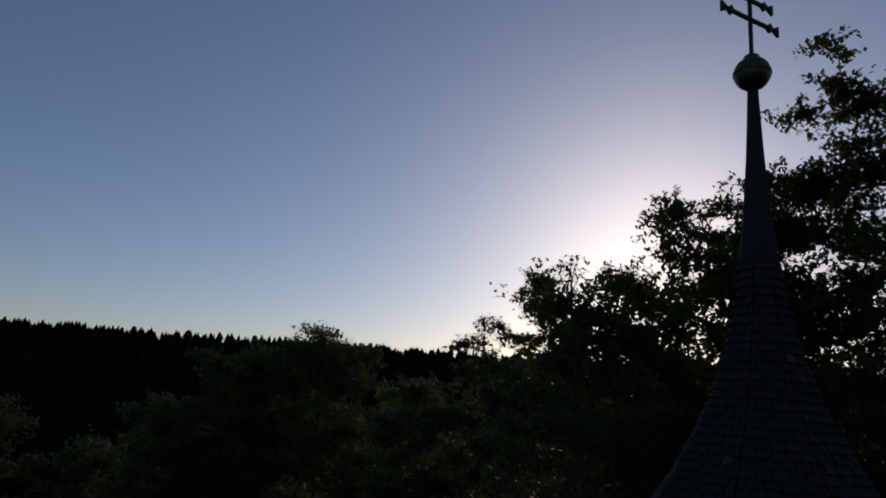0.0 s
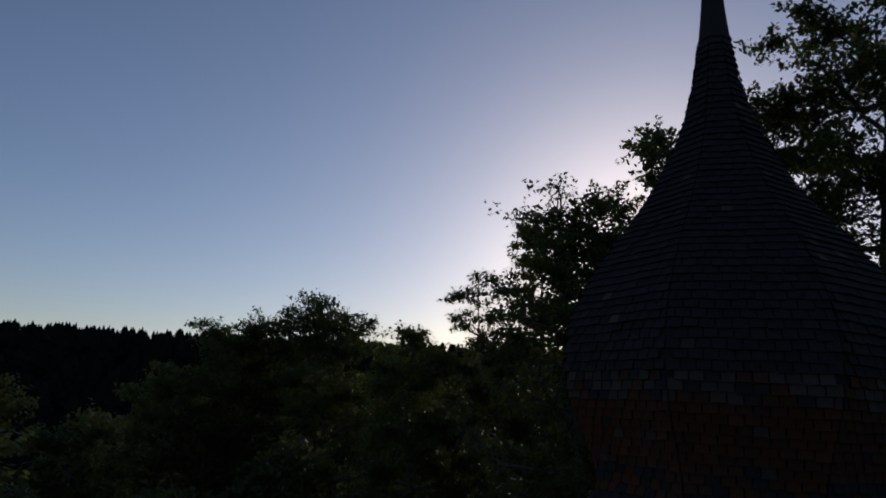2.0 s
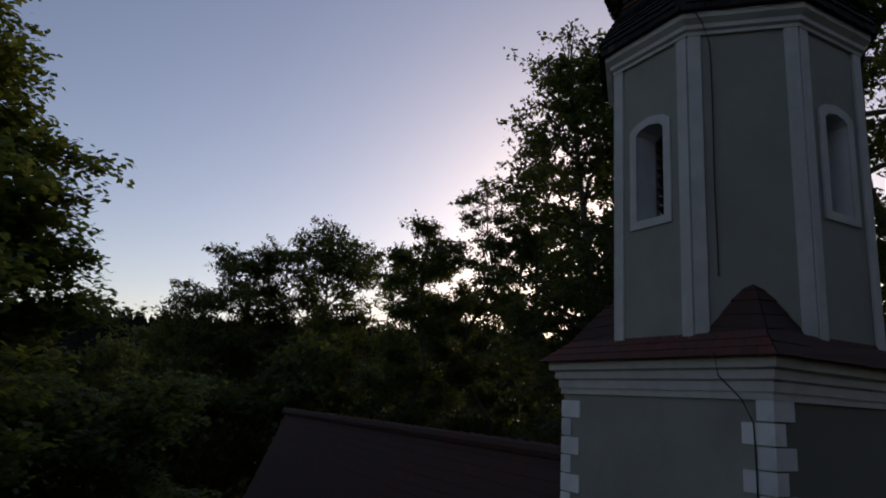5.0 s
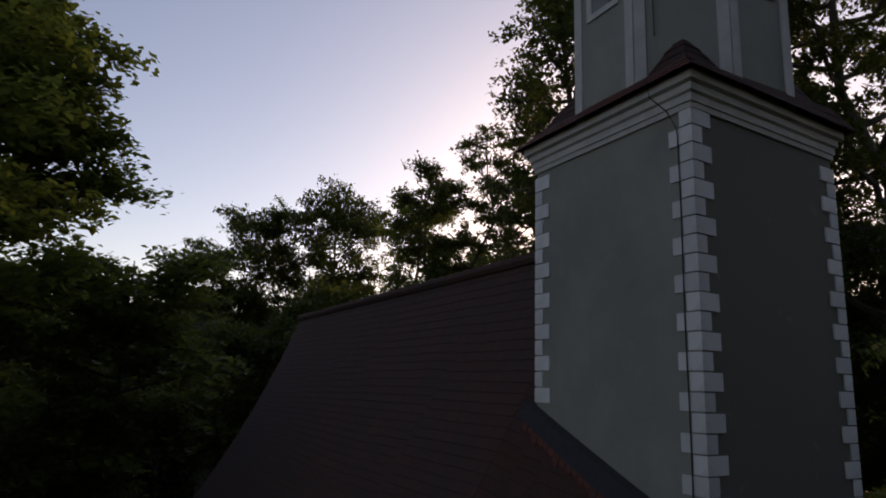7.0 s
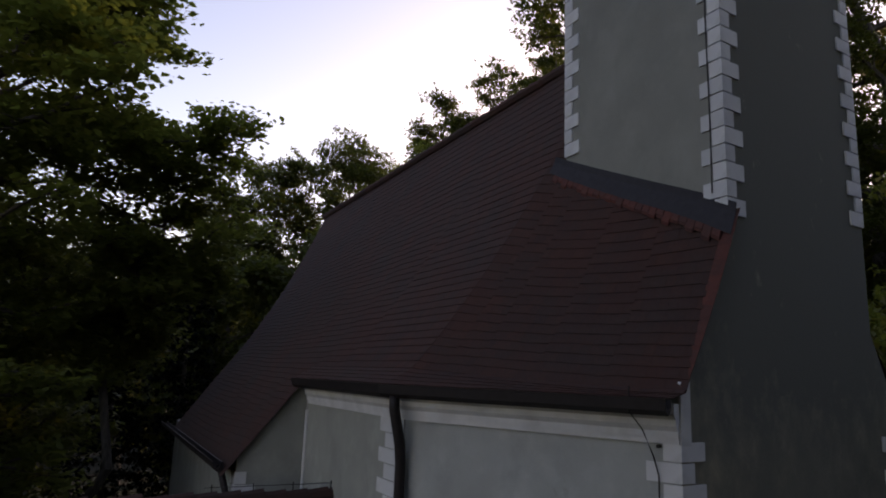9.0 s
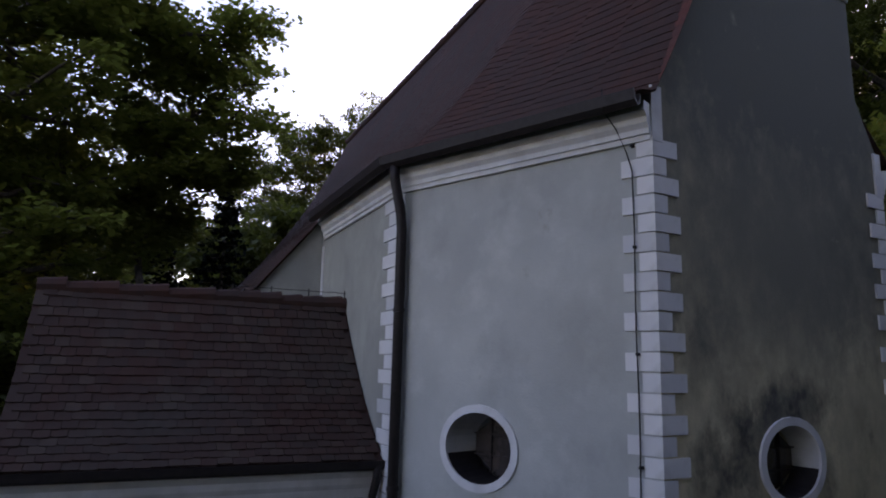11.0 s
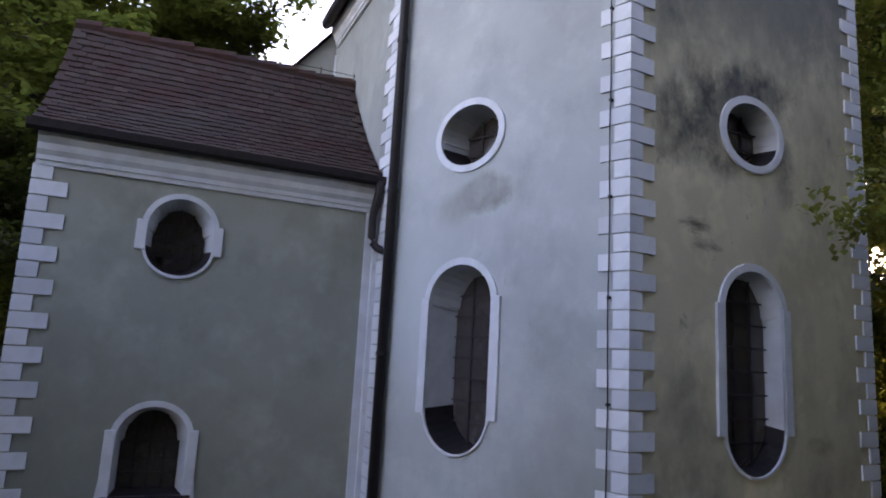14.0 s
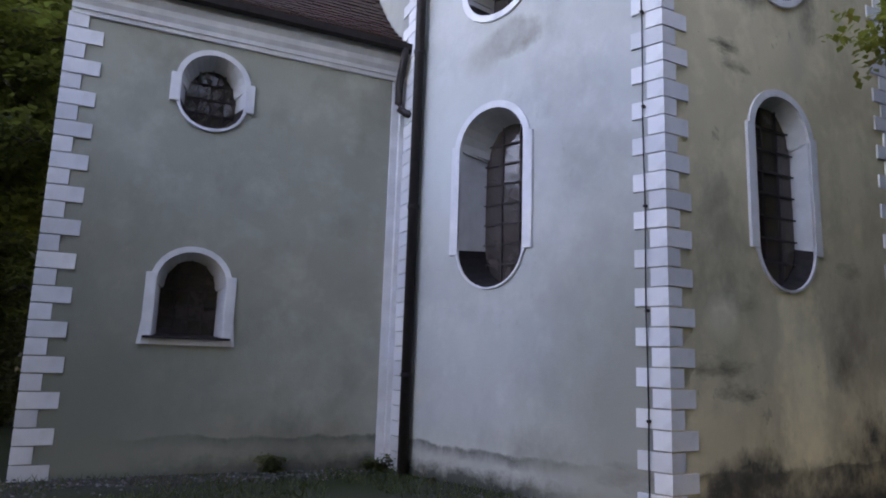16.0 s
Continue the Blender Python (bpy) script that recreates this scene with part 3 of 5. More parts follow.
def ground():
    bm = bmesh.new()
    radii = [0, 3, 6, 9, 13, 18, 25, 35, 50, 70, 95, 130, 170, 220, 280, 340, 400, 520, 800, 1500, 3000]
    n = 72
    rings = []
    for r in radii[1:]:
        ring = []
        for k in range(n):
            a = 2 * math.pi * k / n
            x, y = r * math.cos(a), r * math.sin(a)
            near = 0.02 * noise.noise((x, y, 3.0)) if r < 20 else 0
            ring.append(bm.verts.new((x, y, hill(x, y) + near - 0.01)))
        rings.append(ring)
    c = bm.verts.new((0, 0, -0.01))
    for k in range(n):
        bm.faces.new((c, rings[0][k], rings[0][(k + 1) % n]))
    for r0, r1 in zip(rings, rings[1:]):
        for k in range(n):
            bm.faces.new((r0[k], r1[k], r1[(k + 1) % n], r0[(k + 1) % n]))
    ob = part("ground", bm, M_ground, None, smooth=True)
    tagged(ob, "dark grassy ground with gravel rising to a wooded hill", "ground", kind="structure")


ground()

# ---- plan of the chapel ----
def lerp(a, b, k):
    return a + (b - a) * k


AXIS_X, RIDGE_Z, EAVE_Z = 2.10, 15.62, 9.93
P0, P1 = (0.0, 0.0), (4.12, 0.32)
P2, P3 = (-1.46, 3.20), (-1.53, 7.20)
P4 = (-2.66, 7.20)
P5 = (-2.66, 16.0)
R2, R3, R4, R5 = (5.60, 3.50), (5.70, 7.20), (6.85, 7.20), (6.85, 16.0)
N1, N2 = (-0.6, 20.9), (4.8, 20.9)
TX0, TX1, TY1 = 0.88, 3.72, 2.87
front_slope = P1[1] / P1[0]
TF0, TF1 = (TX0, TX0 * front_slope), (TX1, TX1 * front_slope)

chapel = thing("chapel", (2.0, 7.0, 0.0), "grey plastered baroque chapel with white quoins and a steep tiled roof", "church")

F_front = Face(P0, P1)
F_a = Face(P2, P0)
F_b = Face(P3, P2)
F_c = Face(P4, P3)
F_n = Face(P5, P4)


def roof_z(u, fall=0.79):
    """The roof's rise from eave (0) to ridge (1): steep, hollowed towards the eave; u below 0 runs on past the eave."""
    return EAVE_Z + (RIDGE_Z - EAVE_Z) * (0.70 * u + 0.30 * u * u if u > 0 else fall * u)


def hollow(t, u):
    """The canted bay's roof sinks a little between its hips, so that it meets the tower in a straight line."""
    return (0.72 * t * (1 - t) + 0.10 * (1 - t) ** 2) * min(max(u * 1.9, 0), 1)


# the front wall, with the gable shoulders beside the tower
sh = [(k / 6 * TX0, roof_z(k / 6 * TX0 / AXIS_X) - hollow(0, k / 6 * TX0 / AXIS_X)) for k in range(7)]
s1 = TX1 / P1[0] * F_front.length
rt = [(F_front.length - k / 4 * (F_front.length - s1), EAVE_Z + (roof_z((P1[0] - TX1) / AXIS_X) - 0.04 - EAVE_Z) * k / 4) for k in range(5)]
s0 = TX0 / P1[0] * F_front.length
shl = [(s / TX0 * s0, z) for s, z in sh]
front_outline = [(0, -0.3), (F_front.length, -0.3), *rt, (s1, 9.9), (s0, 9.9), *shl[::-1]]
W2 = church_window(F_front, chapel, 1.865, 0.49, 4.10, 0.46, 2.80, 0.49, "tall round-ended church window with an iron grille", depth=0.20, round_foot_trim=0.028)
O2 = church_window(F_front, chapel, 1.92, 0.465, 6.21, 0.37, 6.19, 0.37, "oval window with a white surround", trim=0.09, ears=0, round_foot_trim=0.09, bars=(3, 3), sill_z=6.08, depth=0.28)
wall_front = wall("wall", F_front, front_outline, [W2, O2], M_front, chapel, label="weathered grey plaster front wall with dark damp stains and painted shade above")

L = F_a.length
SA = lambda s: L - s
W1 = church_window(F_a, chapel, SA(2.205), 0.49, 4.09, 0.46, 2.79, 0.49, "tall round-ended church window with an iron grille", round_foot_trim=0.022)
O1 = church_window(F_a, chapel, SA(2.175), 0.47, 6.22, 0.385, 6.20, 0.385, "oval window with a white surround", trim=0.09, ears=0, round_foot_trim=0.09, bars=(3, 3), sill_z=6.12)
wall_a = wall("wall", F_a, [(0, -0.3), (L, -0.3), (L, EAVE_Z), (0, EAVE_Z)], [W1, O1], M_side, chapel, label="smooth grey plaster wall")
wall_b = wall("wall", F_b, [(0, -0.3), (F_b.length, -0.3), (F_b.length, EAVE_Z), (0, EAVE_Z)], [], M_wall, chapel)
cz = [(F_c.length - k / 6 * F_c.length, roof_z(-k / 6 * F_c.length / (AXIS_X - P3[0])) - 0.06) for k in range(7)]
wall_c = wall("wall", F_c, [(0, -0.3), (F_c.length, -0.3), *cz], [], M_wall, chapel, 0.06)
LOW_Z = cz[-1][1]
wall("wall", F_n, [(0, -0.3), (F_n.length, -0.3), (F_n.length, LOW_Z), (0, LOW_Z)], [], M_wall, chapel)
for a, b, top in ((N1, P5, LOW_Z), (N2, N1, LOW_Z), (R5, N2, LOW_Z), (R4, R5, LOW_Z), (R3, R4, LOW_Z), (R2, R3, EAVE_Z), (P1, R2, EAVE_Z)):
    f = Face(a, b)
    wall("wall", f, [(0, -0.3), (f.length, -0.3), (f.length, top), (0, top)], [], M_wall, chapel)

# quoins of the chapel's corners
quoins(wall_a, P0, -F_a.d, F_front.d, F_a.n, F_front.n, -0.1416, 9.40, 0.335, 0.165, 0.335, 0.165, 0.1957, 1)
quoins(wall_b, P2, -F_b.d, F_a.d, F_b.n, F_a.n, -0.169, 9.42, 0.64, 0.44, 0.05, 0.05, 0.1957)
right_face = Face(P1, R2)
quoins(wall_front, P1, -F_front.d, right_face.d, F_front.n, right_face.n, -0.1416, 9.40, 0.34, 0.17, 0.34, 0.17, 0.1957)
quoins(wall_c, P4, -F_n.d, F_c.d, F_n.n, F_c.n, 0.0, 8.2, 0.33, 0.17, 0.33, 0.17)

# eaves moulding: three steps under the gutter
CORNICE = [(-0.03, 9.42), (0.045, 9.42), (0.045, 9.48), (0.07, 9.48), (0.07, 9.54), (0.11, 9.59), (0.11, 9.65), (0.17, 9.70), (0.17, 9.80), (-0.03, 9.80)]
part("cornice", sweep(bmesh.new(), [(lerp(P3[0], P2[0], 0.05), lerp(P3[1], P2[1], 0.05)), P2, P0], CORNICE), M_white, chapel, "stepped white eaves moulding")
part("cornice", sweep(bmesh.new(), [P1, R2, R3], CORNICE), M_white, chapel, "stepped white eaves moulding")
# white return of the moulding at the front corner, and the strip on the side bay
bm = block(bmesh.new(), F_front.seat(0.055, 9.71, 0.012), 0.15, 0.03, 0.60, 0.004)
part("corner_strip", bm, M_white, chapel)
bm = block(bmesh.new(), F_front.seat(F_front.length - 0.055, 9.71, 0.012), 0.15, 0.03, 0.60, 0.004)
part("corner_strip", bm, M_white, chapel)
bm = block(bmesh.new(), F_b.seat(0.09, 4.8, 0.012), 0.075, 0.03, 9.0, 0.004)
part("lesene", bm, M_white, chapel)


# ---- the roof ----
def roof_section(e, ridge, u0, n, fall=0.79):
    """Points from a roof's edge to its ridge along the hollow slope; e is where u is 0."""
    out = []
    for i in range(n + 1):
        u = lerp(u0, 1.0, i / n)
        out.append(Vector((lerp(e[0], ridge[0], u), lerp(e[1], ridge[1], u), roof_z(u, fall))))
    return out


def roof_sheet(sections, name, label):
    bm = bmesh.new()
    rows = [[bm.verts.new(p) for p in sec] for sec in sections]
    for r0, r1 in zip(rows, rows[1:]):
        for i in range(len(r0) - 1):
            bm.faces.new((r0[i], r0[i + 1], r1[i + 1], r1[i]))
    bmesh.ops.remove_doubles(bm, verts=bm.verts, dist=0.001)
    bmesh.ops.recalc_face_normals(bm, faces=bm.faces)
    return part(name, bm, M_tile, chapel, label)


def tiles_on(sections, course, width, name, parent, mat, lift=0.009, seed=1, single=None, single_mat=None):
    """Plain tiles over a roof sheet given by sections from eave to ridge: each a small lapped slab of its own."""
    rng = random.Random(seed)
    verts, faces = [], []
    count = 0
    for sa, sb in zip(sections, sections[1:]):
        run = sum(((sa[i + 1] + sb[i + 1]) / 2 - (sa[i] + sb[i]) / 2).length for i in range(len(sa) - 1))
        rows = max(1, round(run / course))

        def point(side, k):
            k = min(max(k, 0.0), 0.9999) * (len(sa) - 1)
            i = int(k)
            return lerp(side[i], side[i + 1], k - i)

        for r in range(rows):
            k0, k1 = r / rows, (r + 1.12) / rows
            a0, b0, a1, b1 = point(sa, k0), point(sb, k0), point(sa, k1), point(sb, k1)
            w = ((b0 - a0).length + (b1 - a1).length) / 2
            n = max(1, round(w / width))
            up = (b0 - a0).cross(a1 - a0)
            if up.length < 1e-6:
                continue
            up.normalize()
            if up.z < 0:
                up = -up
            shift = 0.5 * (r % 2)
            for j in range(-1 if shift else 0, n):
                x0, x1 = max((j + shift) / n, 0), min((j + 1 + shift) / n, 1)
                if x1 - x0 < 0.02 / max(w, 0.1):
                    continue
                gap = 0.004 / max(w, 0.2)
                l0, l1 = lift + rng.uniform(0, 0.006), 0.003
                slip = rng.uniform(-0.03, 0.03)
                c = [lerp(a0, b0, x0 + gap), lerp(a0, b0, x1 - gap), lerp(a1, b1, x1 - gap), lerp(a1, b1, x0 + gap)]
                c[0] = lerp(c[0], c[3], slip)
                c[1] = lerp(c[1], c[2], slip)
                top = [c[0] + up * l0, c[1] + up * l0, c[2] + up * l1, c[3] + up * l1]
                slab = [tuple(p) for p in (*top, c[0], c[1])]
                if single and count < 300 and single((top[0] + top[2]) / 2):
                    part(name[:-1], (slab, [(0, 1, 2, 3), (4, 5, 1, 0)]), single_mat, parent)
                    count += 1
                    continue
                base = len(verts)
                verts += slab
                faces += [(base, base + 1, base + 2, base + 3), (base + 4, base + 5, base + 1, base)]
    return part(name, (verts, faces), mat, parent)


sec = []
for k in range(9):
    t = k / 8
    e = (lerp(P0[0], P2[0], t), lerp(P0[1] - 0.10, P2[1], t))
    span = AXIS_X - e[0]
    q = roof_section(e, (AXIS_X, e[1] + 0.50 * (1 - t)), -0.26 / span, 10, 0.30 * span / (RIDGE_Z - EAVE_Z))
    for i, p in enumerate(q):
        p.z -= hollow(t, i / 10)
    sec.append(q)
for k in range(1, 7):
    t = k / 6
    e = (lerp(P2[0], P3[0], t), lerp(P2[1], P3[1], t))
    span = AXIS_X - e[0]
    sec.append(roof_section(e, (AXIS_X, e[1]), -0.26 / span, 10, 0.30 * span / (RIDGE_Z - EAVE_Z)))
low_u = -(P3[0] - P4[0] + 0.25) / (AXIS_X - P3[0])
sec2 = []
for k in range(7):
    t = k / 6
    y = lerp(P4[1] - 0.12, P5[1], t)
    sec2.append(roof_section((P3[0], y), (AXIS_X, lerp(y, 18.7, t)), low_u, 12))
e5 = Vector((P4[0] - 0.25, P5[1], roof_z(low_u)))
sec3 = [sec2[-1]]
for k in range(1, 4):
    t = k / 3
    e = (lerp(e5.x, N1[0] + 0.3, t), lerp(e5.y, N1[1] + 0.2, t))
    sec3.append([Vector((lerp(e[0], AXIS_X, i / 12), lerp(e[1], 18.7, i / 12), roof_z(lerp(low_u, 1, i / 12)))) for i in range(13)])
roof = roof_sheet(sec, "roof", "steep hollow-sided roof of dark weathered clay tiles")
roof2 = roof_sheet(sec2, "roof", "steep hollow-sided roof of dark weathered clay tiles")
roof3 = roof_sheet(sec3, "roof", "hipped end of the tiled roof")
MIRROR = lambda s: [[Vector((2 * AXIS_X - p.x, p.y + 0.36 * (p.y < 1.5), p.z)) for p in q] for q in s]
roof4 = roof_sheet(MIRROR(sec), "roof", "steep hollow-sided roof of dark weathered clay tiles")
roof_sheet(MIRROR(sec2), "roof", "steep hollow-sided roof of dark weathered clay tiles")
roof_sheet(MIRROR(sec3), "roof", "hipped end of the tiled roof")
for i, (s, r) in enumerate(((sec, roof), (sec2, roof2), (sec3, roof3))):
    tagged(tiles_on(s, 0.165, 0.19, "roof_tiles", r, M_tile, seed=i + 3, single=(lambda p: p.y < 3.1 and p.z < 12.2) if i == 0 else None, single_mat=M_tile_nave), kind="stuff")
tagged(tiles_on(MIRROR(sec), 0.165, 0.19, "roof_tiles", roof4, M_tile, seed=9), kind="stuff")

# ridge tiles
bm = bmesh.new()
y = 2.9
rng = random.Random(5)
while y < 18.6:
    tube(bm, [(AXIS_X, y, RIDGE_Z + 0.02 + rng.uniform(-0.01, 0.01)), (AXIS_X, y + 0.40, RIDGE_Z + 0.035)], [0.11, 0.125], 8)
    y += 0.37
tagged(part("ridge_tiles", bm, M_tile, roof2), kind="stuff")
# brighter verge tiles on the front edge, and lead where the roof meets the tower
bm = bmesh.new()
for i in range(11):
    u0, u1 = lerp(0.03, TX0 / AXIS_X, i / 11), lerp(0.03, TX0 / AXIS_X, (i + 1.1) / 11)
    a = Vector((lerp(0, AXIS_X, u0), -0.09, roof_z(u0) - hollow(0, u0) + 0.03))
    b = Vector((lerp(0, AXIS_X, u1), -0.09, roof_z(u1) - hollow(0, u1) + 0.015))
    w = Vector((0, 0.17, 0))
    vs = [bm.verts.new(p + Vector((0, 0, 0.012))) for p in (a, b, b + w, a + w)]
    vs2 = [bm.verts.new(v.co - Vector((0.02, 0, 0.045))) for v in vs]
    bm.faces.new(vs)
    for q in range(4):
        bm.faces.new((vs[q], vs2[q], vs2[(q + 1) % 4], vs[(q + 1) % 4]))
tagged(part("verge_tiles", bm, M_red, roof, "newer red verge tiles"), kind="stuff")


def roof_at(x, y):
    """Height of the left roof over a place beside the tower."""
    t = min(max((y + 0.1) / 3.3, 0), 1)
    ex = lerp(P0[0], P2[0], t)
    u = (x - ex) / (AXIS_X - ex)
    return roof_z(u) - hollow(t, u)


bm = bmesh.new()
rows = []
for k in range(9):
    y = lerp(-0.06, TY1 + 0.25, k / 8)
    x = TX0
    rows.append([bm.verts.new(p) for p in ((x - 0.012, y, roof_at(x, y) + 0.09), (x - 0.03, y, roof_at(x - 0.03, y) + 0.05), (x - 0.13, y, roof_at(x - 0.13, y) + 0.036))])
for r0, r1 in zip(rows, rows[1:]):
    for q in range(2):
        bm.faces.new((r0[q], r1[q], r1[q + 1], r0[q + 1]))
part("flashing", bm, M_lead, chapel, "dark lead flashing at the tower foot")

# a line of newer red tiles under the flashing
bm = bmesh.new()
rng = random.Random(8)
for k in range(26):
    y, x = lerp(0.06, 3.0, k / 26), TX0 - 0.12
    reach = rng.uniform(0.035, 0.07)
    c = [Vector((x, y, 0)), Vector((x, y + 0.105, 0)), Vector((x - reach, y + 0.105, 0)), Vector((x - reach, y, 0))]
    top = [bm.verts.new((p.x, p.y, roof_at(p.x, p.y) + 0.032)) for p in c]
    low = [bm.verts.new((p.x, p.y, roof_at(p.x, p.y) - 0.01)) for p in c]
    bm.faces.new(top)
    for q in range(4):
        bm.faces.new((top[q], low[q], low[(q + 1) % 4], top[(q + 1) % 4]))
bmesh.ops.recalc_face_normals(bm, faces=bm.faces)
tagged(part("joint_tiles", bm, M_red, roof, "row of redder replaced tiles"), kind="stuff")

# gutters and downpipes
GUT = [(0.23, 9.84), (0.24, 9.74), (0.31, 9.69), (0.38, 9.74), (0.40, 9.85), (0.38, 9.85), (0.36, 9.77), (0.31, 9.72), (0.27, 9.76), (0.25, 9.84)]
part("gutter", sweep(bmesh.new(), [(lerp(P3[0], P2[0], 0.07), lerp(P3[1], P2[1], 0.07)), P2, P0], GUT), M_pipe, chapel, "dark brown sheet-metal eaves gutter")
part("gutter", sweep(bmesh.new(), [P1, R2, R3], GUT), M_pipe, chapel, "dark brown sheet-metal eaves gutter")
GLO = [(o, z - 9.9 + LOW_Z + 0.02) for o, z in GUT]
part("gutter", sweep(bmesh.new(), [P5, P4], GLO), M_pipe, chapel, "dark brown sheet-metal eaves gutter")
pc = Vector((*P2, 0)) + F_a.d * 0.10
bm = bmesh.new()
tube(bm, [pc + F_a.n * 0.28 + Vector((0, 0, 9.72)), pc + F_a.n * 0.27 + Vector((0, 0, 9.55)), pc + F_a.n * 0.14 + Vector((0, 0, 9.12)), pc + F_a.n * 0.11 + Vector((0, 0, 8.9)), pc + F_a.n * 0.11 + Vector((0, 0, 0.02))], 0.068, 12)
pipe = part("downpipe", bm, M_pipe, chapel, "brown painted rainwater downpipe", smooth=True)
for z in (1.2, 3.4, 5.6, 7.8):
    bm = tube(bmesh.new(), [pc + F_a.n * 0.11 + Vector((0, 0, z)), pc + F_a.n * 0.11 + Vector((0, 0, z + 0.05))], 0.078, 12)
    part("pipe_clip", bm, M_pipe, pipe)
pn = Vector((*P4, 0)) + F_n.d * -0.15
bm = tube(bmesh.new(), [pn + F_n.n * 0.25 + Vector((0, 0, LOW_Z - 0.1)), pn + F_n.n * 0.10 + Vector((0, 0, LOW_Z - 0.6)), pn + F_n.n * 0.10 + Vector((0, 0, 0.02))], 0.06, 10)
part("downpipe", bm, M_pipe, chapel, "brown painted rainwater downpipe", smooth=True)

# lightning conductor on the side wall, with its clamps
cs = SA(0.20)
bm = tube(bmesh.new(), [F_a.at(cs - 0.16, 9.95, 0.36), F_a.at(cs - 0.16, 9.72, 0.37), F_a.at(cs - 0.10, 9.55, 0.19), F_a.at(cs - 0.03, 9.30, 0.10), F_a.at(cs, 9.12, 0.05)]
          + [F_a.at(cs + 0.006 * math.sin(k * 1.7), 9.0 - 0.5 * k, 0.05) for k in range(18)] + [F_a.at(cs, 0.0, 0.05)], 0.008, 6)
wire = part("lightning_conductor", bm, M_cable, chapel, "thin dark lightning conductor wire")
for k in range(9):
    bm = block(bmesh.new(), F_a.seat(cs, 9.45 - 0.06 - 1.06 * k, 0.035), 0.036, 0.055, 0.03, 0.006)
    part("clamp", bm, M_cable, wire)

# ---- the bell tower ----
tower = thing("bell_tower", (2.3, 1.5, 9.9), "square bell tower with an octagonal belfry and a shingled onion dome", "tower")
T_front, T_left = Face(TF0, TF1), Face((TX0, TY1), TF0)
T_right, T_back = Face(TF1, (TX1, TY1)), Face((TX1, TY1), (TX0, TY1))
T_TOP = 16.50
twalls = []
for f in (T_front, T_left, T_right, T_back):
    low = 10.01 if f is T_front else 9.0
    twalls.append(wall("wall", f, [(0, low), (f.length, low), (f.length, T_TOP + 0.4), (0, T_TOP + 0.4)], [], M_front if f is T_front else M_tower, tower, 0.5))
quoins(twalls[1], TF0, -T_left.d, T_front.d, T_left.n, T_front.n, 11.93, 16.52, 0.30, 0.15, 0.30, 0.15, 0.2037, 1)
quoins(twalls[1], (TX0, TY1), -T_back.d, T_left.d, T_back.n, T_left.n, 13.353, 16.52, 0.30, 0.15, 0.30, 0.15, 0.2118, 1)
quoins(twalls[0], TF1, -T_front.d, T_right.d, T_front.n, T_right.n, 12.2, 16.52, 0.30, 0.15, 0.30, 0.15, 0.2037)
TC = [(-0.03, 16.60), (0.03, 16.60), (0.03, 16.67), (0.05, 16.67), (0.05, 16.76), (0.085, 16.78), (0.085, 16.86), (0.14, 16.88), (0.14, 16.98), (-0.03, 16.98)]
ring = [(TX0, TY1), TF0, TF1, (TX1, TY1)]
part("cornice", sweep(bmesh.new(), ring, TC, True), M_aged, tower, "stepped white tower moulding")

OX, OY, AP = 2.20, 1.42, 1.32
OCT_TOP = 20.45


def octagon(ap, z, cx=OX, cy=OY):
    r = ap / math.cos(math.pi / 8)
    return [Vector((cx + r * math.cos(math.pi / 8 + k * math.pi / 4), cy + r * math.sin(math.pi / 8 + k * math.pi / 4), z)) for k in range(8)]


ov = octagon(AP, 0)
belfry_faces = []
for k in range(8):
    a, b = ov[k], ov[(k + 1) % 8]
    f = Face(a.xy, b.xy)
    if f.n.dot(Vector((a.x + b.x - 2 * OX, a.y + b.y - 2 * OY, 0))) < 0:
        f = Face(b.xy, a.xy)
    belfry_faces.append(f)


def belfry_window(f, parent):
    c = f.length / 2
    loop = [(c + 0.20, 18.52), (c + 0.20, 19.55), (c + 0.14, 19.60), (c, 19.63), (c - 0.14, 19.60), (c - 0.20, 19.55), (c - 0.20, 18.52)]
    outer = [(c + 0.30, 18.43), (c + 0.30, 19.62), (c + 0.20, 19.69), (c, 19.73), (c - 0.20, 19.69), (c - 0.30, 19.62), (c - 0.30, 18.43)]
    win = thing("window", f.at(c, 18.5), "", "")
    win.parent = parent
    win.matrix_parent_inverse = Matrix.Translation(parent.location).inverted()
    part("surround", band(bmesh.new(), f, loop, outer, -0.02, 0.025), M_aged, win)
    bm = bmesh.new()
    n = len(loop)
    inner = scaled(loop, c, 19.05, 0.92, 0.97)
    for k in range(n):
        bm.faces.new([bm.verts.new(f.at(*p, o)) for p, o in ((loop[k], 0), (loop[(k + 1) % n], 0), (inner[(k + 1) % n], -0.27), (inner[k], -0.27))])
    part("reveal", bm, M_reveal, win)
    for j in range(9):
        bm = block(bmesh.new(), f.seat(c, 18.60 + 0.115 * j, -0.36) @ pose(0, 0, 0, 35, 0, 0), 0.40, 0.13, 0.02)
        part("louvre", bm, M_louvre, win, "wooden sound louvre toned near-black for the dark opening")
    return loop


